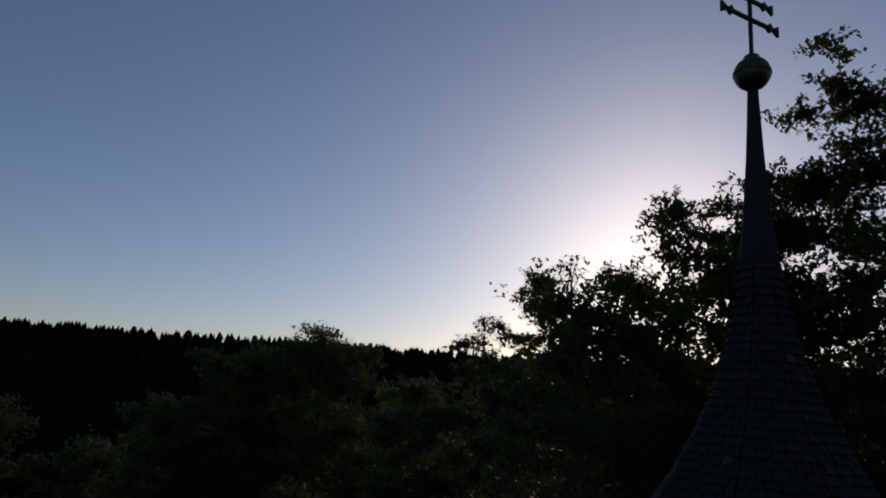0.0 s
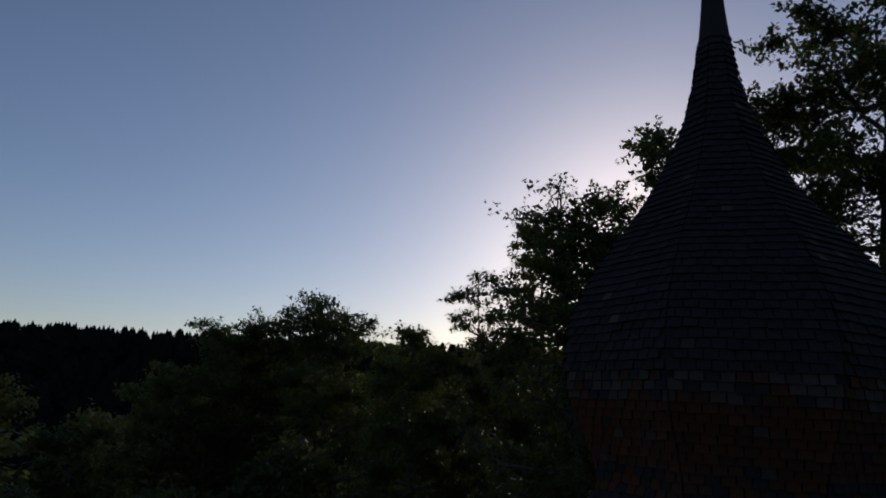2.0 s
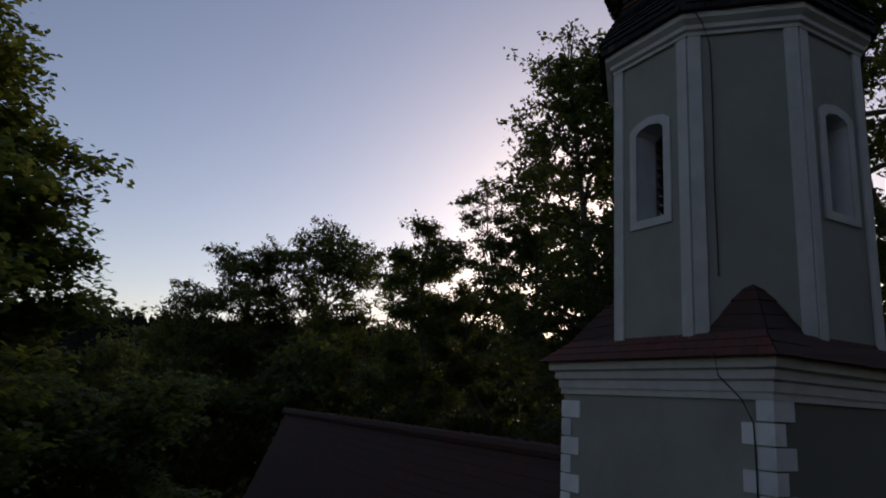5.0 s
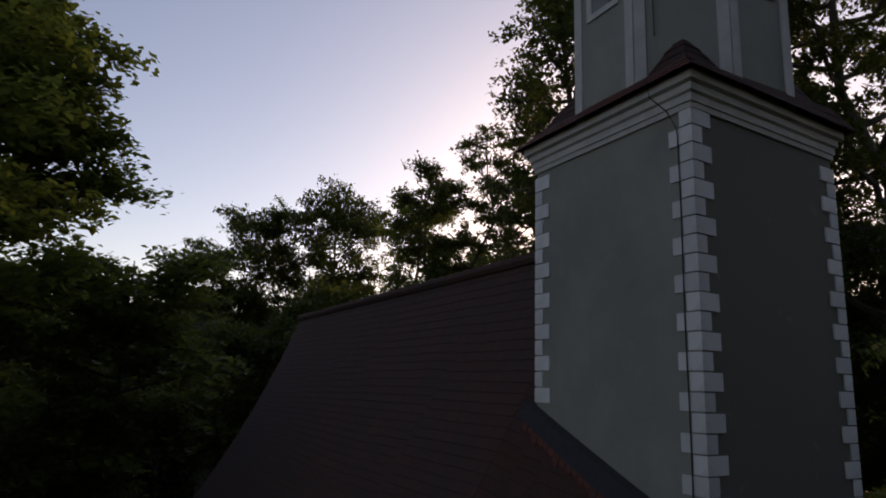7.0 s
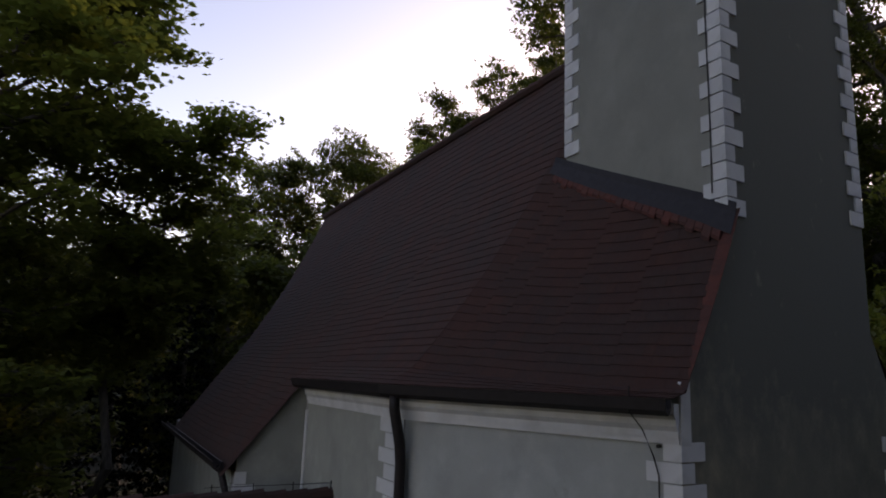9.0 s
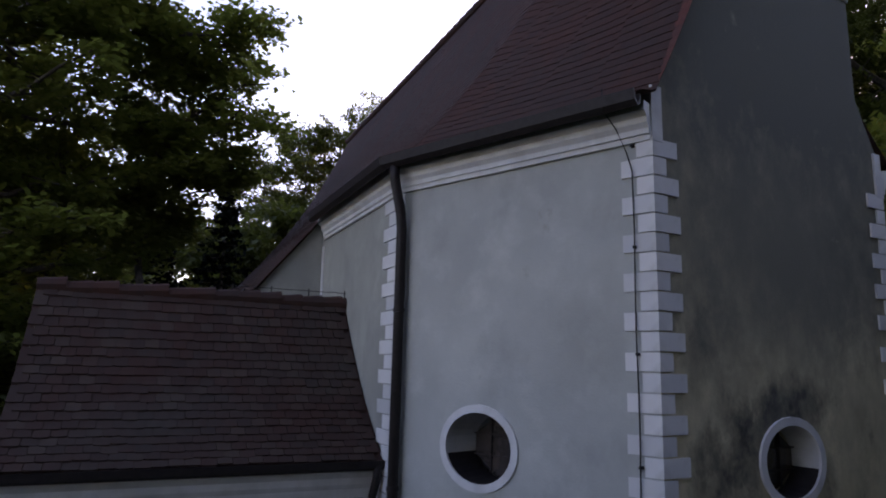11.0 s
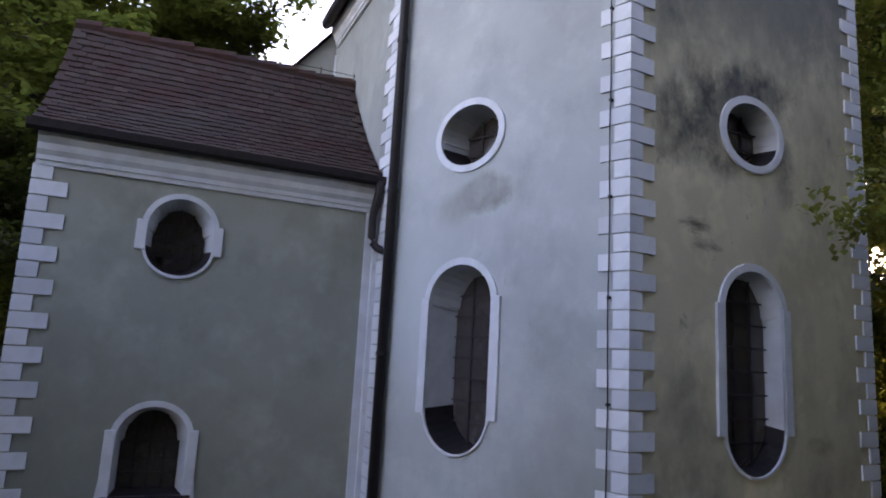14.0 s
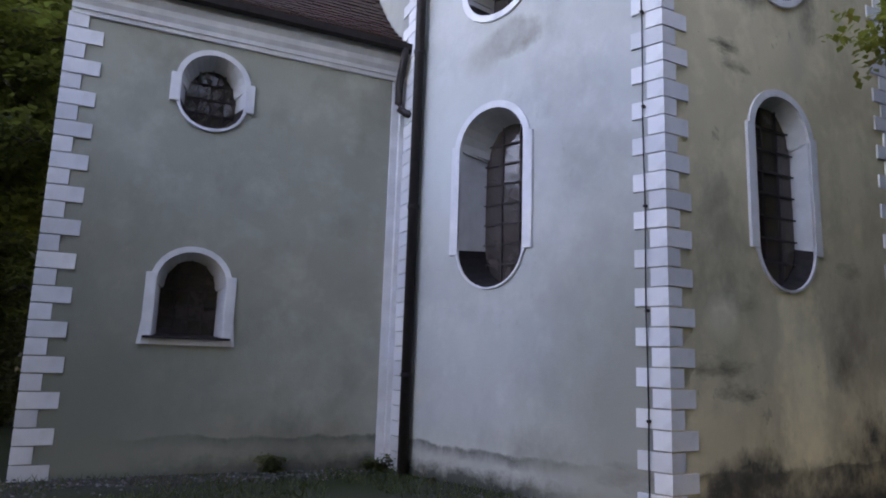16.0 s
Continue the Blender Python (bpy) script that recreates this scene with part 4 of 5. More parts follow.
for k, f in enumerate(belfry_faces):
    holes = []
    if abs(f.n.x) > 0.9 or abs(f.n.y) > 0.9:
        holes = [belfry_window(f, tower)]
    w = wall("wall", f, [(0, 16.9), (f.length, 16.9), (f.length, OCT_TOP + 0.2), (0, OCT_TOP + 0.2)], holes, M_tower, tower, 0.35)
    for s in (0.068, f.length - 0.068):
        bm = block(bmesh.new(), f.seat(s, 18.69, 0.01), 0.136, 0.035, 3.58, 0.004)
        part("pilaster", bm, M_aged, tower, "white corner strip of the belfry")
BC = [(-0.03, 20.47), (0.035, 20.47), (0.035, 20.51), (0.07, 20.53), (0.07, 20.58), (0.13, 20.63), (0.13, 20.70), (-0.03, 20.70)]
plan = [tuple(v.xy) for v in octagon(AP, 0)]
part("cornice", sweep(bmesh.new(), plan, BC, True), M_aged, tower, "stepped white belfry moulding")

def bell(foot, top, k):
    """A point on a small roof's hip that flares at its foot and rounds off at its top."""
    q = lerp(foot, top, k)
    q.z = lerp(foot.z, top.z, 0.35 * k + 0.65 * k * k * (3 - 2 * k))
    return q


# skirt roof between square and octagon, with a small pyramid over each corner
bm = bmesh.new()
sq = [Vector((TX0 - 0.24, TY1 + 0.24, 16.97)), Vector((TX0 - 0.24, TF0[1] - 0.24, 16.97)), Vector((TX1 + 0.24, TF1[1] - 0.24, 16.97)), Vector((TX1 + 0.24, TY1 + 0.24, 16.97))]
low = [bm.verts.new(p) for p in sq]
inn = [bm.verts.new(Vector((OX + sx * (AP - 0.02), OY + sy * (AP - 0.02), 17.22))) for sx, sy in ((-1, 1), (-1, -1), (1, -1), (1, 1))]
for k in range(4):
    bm.faces.new((low[k], low[(k + 1) % 4], inn[(k + 1) % 4], inn[k]))
bmesh.ops.recalc_face_normals(bm, faces=bm.faces)
skirt = part("skirt_roof", bm, M_tile, tower, "narrow tiled roof at the belfry foot")
for k, (sx, sy) in enumerate(((-1, 1), (-1, -1), (1, -1), (1, 1))):
    c = sq[k] + Vector((-sx * 0.10, -sy * 0.10, 0.06))
    q = 0.414 * AP
    a = Vector((OX + sx * AP, OY + sy * (q - 0.22), 17.14))
    b = Vector((OX + sx * (q - 0.22), OY + sy * AP, 17.14))
    mid = (AP + q) / 2
    top = Vector((OX + sx * mid * 1.01, OY + sy * mid * 1.01, 17.72))
    rows_s = []
    for (p, r) in ((a, c), (c, b)):
        sA = [bell(p, top, i / 6) for i in range(7)]
        sB = [bell(r, top, i / 6) for i in range(7)]
        rows_s.append((sA, sB))
    bm = bmesh.new()
    for sA, sB in rows_s:
        va, vb = [bm.verts.new(p) for p in sA[:-1]], [bm.verts.new(p) for p in sB[:-1]]
        tp = bm.verts.new(top)
        for i in range(5):
            bm.faces.new((va[i], vb[i], vb[i + 1], va[i + 1]))
        bm.faces.new((va[5], vb[5], tp))
    br = part("broach", bm, M_tile, tower, "small tiled corner pyramid")
    for sA, sB in rows_s:
        tagged(tiles_on([sA, sB], 0.14, 0.16, "broach_tiles", br, M_tile, seed=20 + k), kind="stuff")
for k in range(4):
    a, b = sq[k], sq[(k + 1) % 4]
    tagged(tiles_on([[a, inn_p] for a, inn_p in ((sq[k], Vector((OX + ((-1, -1, 1, 1)[k]) * AP, OY + ((1, -1, -1, 1)[k]) * AP, 17.22))), (sq[(k + 1) % 4], Vector((OX + ((-1, 1, 1, -1)[k]) * AP, OY + ((-1, -1, 1, 1)[k]) * AP, 17.22))))], 0.13, 0.17, "skirt_tiles", skirt, M_red if k == 0 else M_tile, seed=30 + k), kind="stuff")

# onion dome: eight hollow and bulging faces laid with shingles
DOME = [(1.56, 20.70), (1.58, 20.84), (1.47, 21.08), (1.30, 21.36), (1.29, 21.54), (1.39, 21.82), (1.52, 22.12), (1.59, 22.42), (1.58, 22.70), (1.50, 23.00), (1.34, 23.34), (1.12, 23.70),
        (0.87, 24.06), (0.64, 24.45), (0.44, 24.88), (0.305, 25.30), (0.21, 25.75), (0.147, 26.20), (0.10, 26.70), (0.065, 27.20), (0.035, 27.86)]


def smooth_profile(pts, per=4):
    out = []
    for i in range(len(pts) - 1):
        p0, p1, p2, p3 = pts[max(i - 1, 0)], pts[i], pts[i + 1], pts[min(i + 2, len(pts) - 1)]
        for j in range(per):
            t = j / per
            out.append(tuple(0.5 * (2 * b + (c - a) * t + (2 * a - 5 * b + 4 * c - d) * t * t + (3 * b - a - 3 * c + d) * t ** 3) for a, b, c, d in zip(p0, p1, p2, p3)))
    return out + [pts[-1]]


prof = smooth_profile(DOME)
bm = bmesh.new()
rings = [[bm.verts.new(v) for v in octagon(r * 0.955 + (0.012 if r < 0.17 else -0.01), z)] for r, z in prof]
for r0, r1 in zip(rings, rings[1:]):
    for k in range(8):
        bm.faces.new((r0[k], r0[(k + 1) % 8], r1[(k + 1) % 8], r1[k]))
bm.faces.new(rings[-1])
bm.faces.new(rings[0][::-1])
dome = part("onion_dome", bm, M_shingle_dark, tower, "shingled onion dome, blackened above and rusty brown below its bulge")


def dome_shingles():
    """Courses of shingles on each of the eight faces, rusty under the bulge and blackened over it."""
    rng = random.Random(12)
    bags = ([], []), ([], []), ([], [])
    count = 0
    run, total = [0.0], 0.0
    for (r0, z0), (r1, z1) in zip(prof, prof[1:]):
        total += math.hypot(r1 - r0, z1 - z0)
        run.append(total)

    def at(s):
        i = 0
        while i < len(run) - 2 and run[i + 1] < s:
            i += 1
        t = min(max((s - run[i]) / (run[i + 1] - run[i]), 0), 1)
        return lerp(prof[i][0], prof[i + 1][0], t), lerp(prof[i][1], prof[i + 1][1], t)

    course = 0.085
    s, row = 0.0, 0
    while s < total - course * 1.2:
        r0, z0 = at(s)
        r1, z1 = at(s + course * 1.15)
        lo, hi = octagon(r0 * 0.955 + 0.018, z0), octagon(r1 * 0.955 - 0.002, z1)
        side = (lo[1] - lo[0]).length
        if r0 < 0.15:
            break
        n = max(1, round(side / 0.12))
        # shares of rusty, pale and black shingles at this height
        share = (0, 0.02) if z0 > 22.42 or z0 < 21.35 else (0.35, 0.45) if z0 > 22.17 else (0.95, 0.03) if z0 > 21.58 else (0.5, 0.0)
        for k in range(8):
            a0, b0, a1, b1 = lo[k], lo[(k + 1) % 8], hi[k], hi[(k + 1) % 8]
            out = Vector((a0.x + b0.x - 2 * OX, a0.y + b0.y - 2 * OY, 0)).normalized()
            for j in range(-1 if row % 2 else 0, n):
                x0, x1 = max((j + 0.5 * (row % 2)) / n, 0), min((j + 1 + 0.5 * (row % 2)) / n, 1)
                if x1 - x0 < 0.05:
                    continue
                g = 0.006 / max(side, 0.1)
                lift = out * rng.uniform(0.0, 0.014)
                slip = rng.uniform(-0.1, 0.06)
                c = [lerp(a0, b0, x0 + g), lerp(a0, b0, x1 - g), lerp(a1, b1, x1 - g), lerp(a1, b1, x0 + g)]
                c[0] = lerp(c[0], c[3], slip) + lift
                c[1] = lerp(c[1], c[2], slip) + lift
                pick = rng.random()
                kind = 0 if pick < share[0] else 1 if pick < share[0] + share[1] else 2
                slab = [tuple(p) for p in (*c, c[0] - out * 0.03, c[1] - out * 0.03)]
                if count < 300 and 21.7 < z0 < 22.9 and out.x < -0.3 and out.y < 0.3:
                    part("shingle", (slab, [(0, 1, 2, 3), (4, 5, 1, 0)]), SINGLE_SHINGLE[kind], dome)
                    count += 1
                    continue
                bag = bags[kind]
                base = len(bag[0])
                bag[0].extend(slab)
                bag[1].extend([(base, base + 1, base + 2, base + 3), (base + 4, base + 5, base + 1, base)])
        s += course
        row += 1
    tagged(part("shingles", bags[0], M_shingle, dome, "rusty brown shingles under the bulge"), kind="stuff")
    tagged(part("shingles", bags[1], M_shingle_pale, dome, "pale grey shingles round the bulge"), kind="stuff")
    tagged(part("shingles", bags[2], M_shingle_dark, dome, "blackened shingles of the upper dome"), kind="stuff")


dome_shingles()
bm = bmesh.new()
bmesh.ops.create_uvsphere(bm, u_segments=24, v_segments=14, radius=0.172, matrix=Matrix.Translation((OX, OY, 28.0)))
tube(bm, [(OX, OY, 28.14), (OX, OY, 28.19)], [0.085, 0.07], 12)
tube(bm, [(OX, OY, 27.985), (OX, OY, 28.015)], 0.178, 24)
part("finial_ball", bm, M_gold, tower, "dark tarnished metal ball with a seam", smooth=True)
bm = bmesh.new()
block(bm, pose(OX, OY, 28.70), 0.03, 0.03, 1.12)
for z, w in ((28.60, 0.37), (28.82, 0.29)):
    block(bm, pose(OX, OY, z), 2 * w, 0.03, 0.035)
    for e in (-1, 1):
        block(bm, pose(OX + e * (w - 0.08), OY, z, 0, 45, 0), 0.075, 0.035, 0.075)
        vs = [bm.verts.new((OX + e * (w + dx), OY + dy, z + dz)) for dx, dz in ((-0.02, 0.02), (0.05, 0.06), (0.05, -0.06), (-0.02, -0.02)) for dy in (-0.015, 0.015)]
        bm.faces.new((vs[0], vs[2], vs[4], vs[6]))
        bm.faces.new((vs[7], vs[5], vs[3], vs[1]))
        for q in range(4):
            i, j = 2 * q, 2 * ((q + 1) % 4)
            bm.faces.new((vs[i], vs[i + 1], vs[j + 1], vs[j]))
part("cross", bm, M_iron, tower, "dark wrought-iron double cross with flared ends")
# wire down the tower
f = [q for q in belfry_faces if q.n.x < -0.5 and q.n.y < -0.5][0]
bm = tube(bmesh.new(), [f.at(0.05, 20.72, 0.17), f.at(0.14, 20.55, 0.17), f.at(0.22, 20.35, 0.06)] + [f.at(0.23 + 0.004 * math.sin(k), 20.2 - 0.3 * k, 0.03) for k in range(9)], 0.008, 6)
part("lightning_conductor", bm, M_cable, tower, "thin dark lightning conductor wire")
sl = T_left.length - 0.16
bm = tube(bmesh.new(), [T_left.at(sl - 0.22, 17.0, 0.26), T_left.at(sl - 0.20, 16.8, 0.24), T_left.at(sl - 0.06, 16.6, 0.12), T_left.at(sl, 16.4, 0.05)] + [T_left.at(sl + 0.005 * math.sin(k), 16.2 - 0.4 * k, 0.04) for k in range(11)], 0.008, 6)
part("lightning_conductor", bm, M_cable, tower, "thin dark lightning conductor wire")
tower.location.z -= 0.11


# ---- the sacristy ----
S0, S1 = (-5.80, 3.66), (-1.55, 3.72)
SB0, SB1 = (-5.80, 7.5), (-1.50, 7.15)
sac = thing("sacristy", (-3.7, 5.4, 0), "two-storey grey plastered annex with white quoins and a tiled gable roof", "annex")
F_s, F_sl = Face(S0, S1), Face(SB0, S0)
S_EAVE, S_RIDGE = 5.83, 8.08
c = 1.66
U = church_window(F_s, sac, c + 0.03, 0.393, 4.86, 0.378, 4.60, 0.35, "round-topped upper window with eared white surround", trim=0.07, ears=0.055, depth=0.34, bars=(4, 4), round_foot_trim=0.035, splay=(0.82, 0.82))
D = church_window(F_s, sac, c - 0.01, 0.405, 2.26, 0.38, 1.60, 0, "small arched window with a white surround", trim=0.071, ears=0.05, depth=0.34, bars=(4, 5), sill_z=1.61, splay=(0.84, 0.9))
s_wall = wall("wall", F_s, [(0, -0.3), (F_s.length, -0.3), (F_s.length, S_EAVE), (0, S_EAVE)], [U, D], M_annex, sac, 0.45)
ry = 5.62
gable = [(0, -0.3), (F_sl.length, -0.3), (F_sl.length, S_EAVE), (SB0[1] - ry, S_RIDGE - 0.1), (0, S_EAVE)]
wall("wall", F_sl, gable, [], M_annex, sac, 0.45)
for a, b in ((SB1, SB0), ((-1.62, 4.2), (-1.56, 7.1))):
    f = Face(a, b)
    wall("wall", f, [(0, -0.3), (f.length, -0.3), (f.length, S_EAVE), (0, S_EAVE)], [], M_annex, sac, 0.05 if a[1] < 5 else 0.4)
quoins(s_wall, S0, -F_sl.d, F_s.d, F_sl.n, F_s.n, -0.041, 5.38, 0.37, 0.19, 0.37, 0.19, 0.1959, 1)
SC = [(-0.03, 5.42), (0.03, 5.42), (0.03, 5.48), (0.055, 5.48), (0.055, 5.54), (0.09, 5.60), (0.09, 5.68), (0.14, 5.75), (0.14, 5.85), (-0.03, 5.85)]
part("cornice", sweep(bmesh.new(), [S0, S1], SC), M_white, sac, "stepped white eaves moulding")
bm = block(bmesh.new(), F_s.seat(F_s.length - 0.06, 2.71, 0.006), 0.12, 0.02, 5.42, 0.003)
part("edge_strip", bm, M_white, sac)
bm = block(bmesh.new(), pose(-1.512, 3.692, 2.71), 0.086, 0.072, 5.42, 0.003)
part("edge_return", bm, M_white, sac)
bm = block(bmesh.new(), F_s.seat(c - 0.01, 1.585, 0.03), 1.0, 0.10, 0.03, 0.006)
part("sill", bm, M_sill, sac, "dark sheet-metal window sill")


def sac_section(x, y0, y1, seg=10):
    out = []
    for i in range(seg + 1):
        u = i / seg
        out.append(Vector((x, lerp(y0, y1, u), S_EAVE + 0.06 + (S_RIDGE - S_EAVE - 0.06) * (0.62 * u + 0.38 * u * u))))
    return out


SX0, SX1 = -5.88, -1.47
ss = [sac_section(lerp(SX0, SX1, k / 4), lerp(3.44, 3.50, k / 4), ry) for k in range(5)]
sback = [sac_section(lerp(SX0, SX1, k / 4), 7.75, ry) for k in range(5)]
bm = bmesh.new()
for q in (ss, sback):
    rows = [[bm.verts.new(p - Vector((0, 0, 0.01))) for p in sct] for sct in q]
    for r0, r1 in zip(rows, rows[1:]):
        for i in range(len(r0) - 1):
            bm.faces.new((r0[i], r0[i + 1], r1[i + 1], r1[i]))
    rim = [rows[0], rows[-1]]
    for r in rim:
        dn = [bm.verts.new(v.co - Vector((0, 0, 0.10))) for v in r]
        for i in range(len(r) - 1):
            bm.faces.new((r[i], r[i + 1], dn[i + 1], dn[i]))
bmesh.ops.recalc_face_normals(bm, faces=bm.faces)
s_roof = part("roof", bm, M_tile, sac, "hollow-sided gable roof of old clay tiles")
tagged(tiles_on(sback, 0.15, 0.18, "roof_tiles", s_roof, M_tile, seed=41), kind="stuff")
SG = [(0.16 + (o - 0.23) * 0.8, S_EAVE + 0.07 + (z - 9.84) * 0.8) for o, z in GUT]
part("gutter", sweep(bmesh.new(), [(S0[0] - 0.12, S0[1]), (S1[0] + 0.05, S1[1])], SG), M_pipe, sac, "dark brown sheet-metal eaves gutter")
e = F_s.at(F_s.length - 0.06, 0, 0)
bm = tube(bmesh.new(), [e + Vector((0.03, -0.24, 5.84)), e + Vector((0.03, -0.23, 5.68)), e + Vector((0.01, -0.15, 5.46)), e + Vector((0.0, -0.13, 5.30)), e + Vector((0.0, -0.13, 5.04)), e + Vector((0.02, -0.15, 4.95)), e + Vector((0.08, -0.22, 4.88)), e + Vector((0.21, -0.37, 4.80))], 0.055, 12)
part("downpipe", bm, M_pipe, sac, "short elbowed rainwater pipe", smooth=True)
bm = bmesh.new()
x = SX0
rng = random.Random(15)
while x < SX1 - 0.05:
    dz = rng.uniform(-0.015, 0.015)
    w = min(0.36, SX1 - x)
    tube(bm, [(x, ry, S_RIDGE + 0.01 + dz), (x + w, ry, S_RIDGE + 0.03 + dz)], [0.10, 0.12], 8)
    x += 0.33
tagged(part("ridge_tiles", bm, M_tile, s_roof, "row of rounded ridge tiles"), kind="stuff")
bm = tube(bmesh.new(), [(lerp(-3.4, SX1, k / 8), ry, S_RIDGE + 0.20 + 0.006 * (k % 2)) for k in range(9)], 0.006, 5)
for k in range(4):
    tube(bm, [(lerp(-3.3, SX1 - 0.05, k / 3), ry, S_RIDGE + 0.08), (lerp(-3.3, SX1 - 0.05, k / 3), ry, S_RIDGE + 0.24)], 0.009, 5)
part("ridge_wire", bm, M_cable, sac, "lightning wire on short ridge pins")


# ---- trees ----
def limb_path(rng, start, end, sag, n=6):
    pts = []
    for i in range(n + 1):
        t = i / n
        p = Vector(start).lerp(Vector(end), t)
        p += Vector((rng.uniform(-1, 1), rng.uniform(-1, 1), rng.uniform(-1, 1))) * 0.035 * (Vector(end) - Vector(start)).length * math.sin(math.pi * t)
        p.z += sag * math.sin(math.pi * t)
        pts.append(p)
    return pts


def leaves_mesh(points, spread, size, count, rs, droop=0.35, flat=0.4):
    """Leaf clumps: folded diamond leaves scattered round each point. Returns vertices and faces as lists."""
    pts = np.array([tuple(p) for p in points])
    room = rs.uniform(0.4, 1.25, len(pts))
    share = np.cumsum(room ** 1.5)
    which = np.minimum(np.searchsorted(share, rs.uniform(0, share[-1], count)), len(pts) - 1)
    # each clump is a handful of short sprays with the leaves strung along them
    aim = rs.normal(0, 1, (len(pts), 5, 3))
    aim[..., 2] = aim[..., 2] * flat - 0.1
    aim /= np.linalg.norm(aim, axis=2)[..., None]
    along = rs.uniform(0, 1, count) ** 0.7
    c = pts[which] + aim[which, rs.integers(0, 5, count)] * (along * spread * 1.75 * room[which])[:, None]
    c += rs.normal(0, 1, (count, 3)) * (0.28 * size + 0.16 * spread * (1.0 - 0.6 * along))[:, None]
    a = rs.uniform(0, 2 * np.pi, count)
    tilt = rs.uniform(-0.9, 0.5, count) * min(1.0, 0.3 + flat) - droop
    d = np.stack([np.cos(a) * np.cos(tilt), np.sin(a) * np.cos(tilt), np.sin(tilt)], 1)
    side = np.stack([-np.sin(a), np.cos(a), rs.uniform(-0.5, 0.5, count)], 1)
    side /= np.linalg.norm(side, axis=1)[:, None]
    up = np.cross(d, side)
    s = size * rs.uniform(0.55, 1.3, count)[:, None]
    v = np.stack([c - d * s * 0.5, c + side * s * 0.36 + up * s * 0.08, c + d * s * 0.55, c - side * s * 0.36 + up * s * 0.08], 1).reshape(-1, 3)
    f = np.arange(count * 4).reshape(-1, 4)
    return v, f


def big_mesh(name, v, f, mat, parent, label=""):
    me = bpy.data.meshes.new(name)
    n = len(f)
    me.vertices.add(len(v))
    me.vertices.foreach_set("co", np.asarray(v, dtype=np.float32).ravel())
    me.loops.add(n * 4)
    me.loops.foreach_set("vertex_index", np.asarray(f, dtype=np.int32).ravel())
    me.polygons.add(n)
    me.polygons.foreach_set("loop_start", np.arange(0, n * 4, 4, dtype=np.int32))
    me.polygons.foreach_set("loop_total", np.full(n, 4, dtype=np.int32))
    me.update(calc_edges=True)
    me.materials.append(mat)
    ob = attach(new(name, me), parent)
    return tagged(ob, label) if label else ob


def broad_tree(name, base, height, radius, first, label, mat, seed, leaves=26000, size=0.2, lean=(0, 0), clump=0.55, limbs=16, fork=5, trunk_r=0.28, flat=1.0, taper=0.55, boughs=(), layered=1.0, fill=0.62):
    """A broadleaved tree: tapered trunk, limbs that fork, and leaf clumps at the forks, uneven with gaps."""
    rng = random.Random(seed)
    rs = np.random.default_rng(seed)
    tree = thing(name, base, label, "tree")
    b = Vector(base)
    top = b + Vector((lean[0], lean[1], height))
    bm = bmesh.new()
    spine = limb_path(rng, b - Vector((0, 0, 0.3)), top - Vector((0, 0, height * 0.06)), 0.0, 10)
    tube(bm, spine, [trunk_r * (1 - 0.93 * i / 10) * (1.35 if i == 0 else 1) for i in range(11)], 9)
    part("trunk", bm, M_bark, tree)
    bm = bmesh.new()
    clumps = []
    for k in range(limbs):
        q = (k + rng.uniform(0.1, 0.9)) / limbs
        zt = lerp(first, 0.97, q)
        o = spine[min(int(zt * 10), 9)].lerp(spine[min(int(zt * 10) + 1, 10)], zt * 10 - int(zt * 10))
        ang = k * 2.399 + rng.uniform(-0.5, 0.5)
        bulge = math.sin(math.pi * min(max((zt - first) / (1.06 - first), 0), 1)) ** taper
        reach = radius * bulge * rng.uniform(fill, 1.14)
        tip = o + Vector((math.cos(ang) * reach, math.sin(ang) * reach, reach * rng.uniform(0.15, 0.6) * flat))
        if tip.z > top.z:
            tip.z = top.z - rng.uniform(0, 0.5)
        path = limb_path(rng, o, tip, -0.05 * reach)
        tube(bm, path, [max(trunk_r * 0.42 * (1 - zt * 0.6) * (1 - i / 7), 0.018) for i in range(7)], 5)
        for j in range(fork):
            s = rng.uniform(0.35, 1.0)
            i = min(int(s * 6), 5)
            st = path[i].lerp(path[i + 1], s * 6 - i)
            off = Vector((rng.gauss(0, 1), rng.gauss(0, 1), rng.gauss(0.25, 0.6) * layered)).normalized() * rng.uniform(0.4, 1.0) * radius * 0.34
            tw = limb_path(rng, st, st + off, 0.03, 3)
            tube(bm, tw, [0.035, 0.025, 0.016, 0.008], 4)
            clumps += [tw[2], tw[3], tw[3] + Vector((rng.gauss(0, 0.3), rng.gauss(0, 0.3), rng.gauss(0, 0.25) * layered))]
        clumps += [path[4], path[5], path[6], path[6]]
    for q, tip in boughs:
        o = spine[int(q * 10)]
        path = limb_path(rng, o, tip, 0.12 * (Vector(tip) - o).length, 12)
        tube(bm, path, [max(0.07 * (1 - i / 13), 0.008) for i in range(13)], 6)
        for j in range(30):
            a = path[rng.choice((6, 7, 8, 9, 10, 11, 12))]
            e = a + Vector((rng.gauss(0, 1), rng.gauss(0, 1), rng.gauss(0, 0.6))) * clump * 1.1
            tube(bm, [a, a.lerp(e, 0.5) + Vector((0, 0, 0.03)), e], [0.010, 0.007, 0.003], 4)
            clumps += [a.lerp(e, 0.6), e]
    tagged(part("branchwork", bm, M_bark, tree), kind="stuff")
    v, f = leaves_mesh(clumps, clump, size, leaves, rs, 0.35 * layered + 0.1, 0.4 * layered)
    big_mesh("crown", v, f, mat, tree)
    return tree


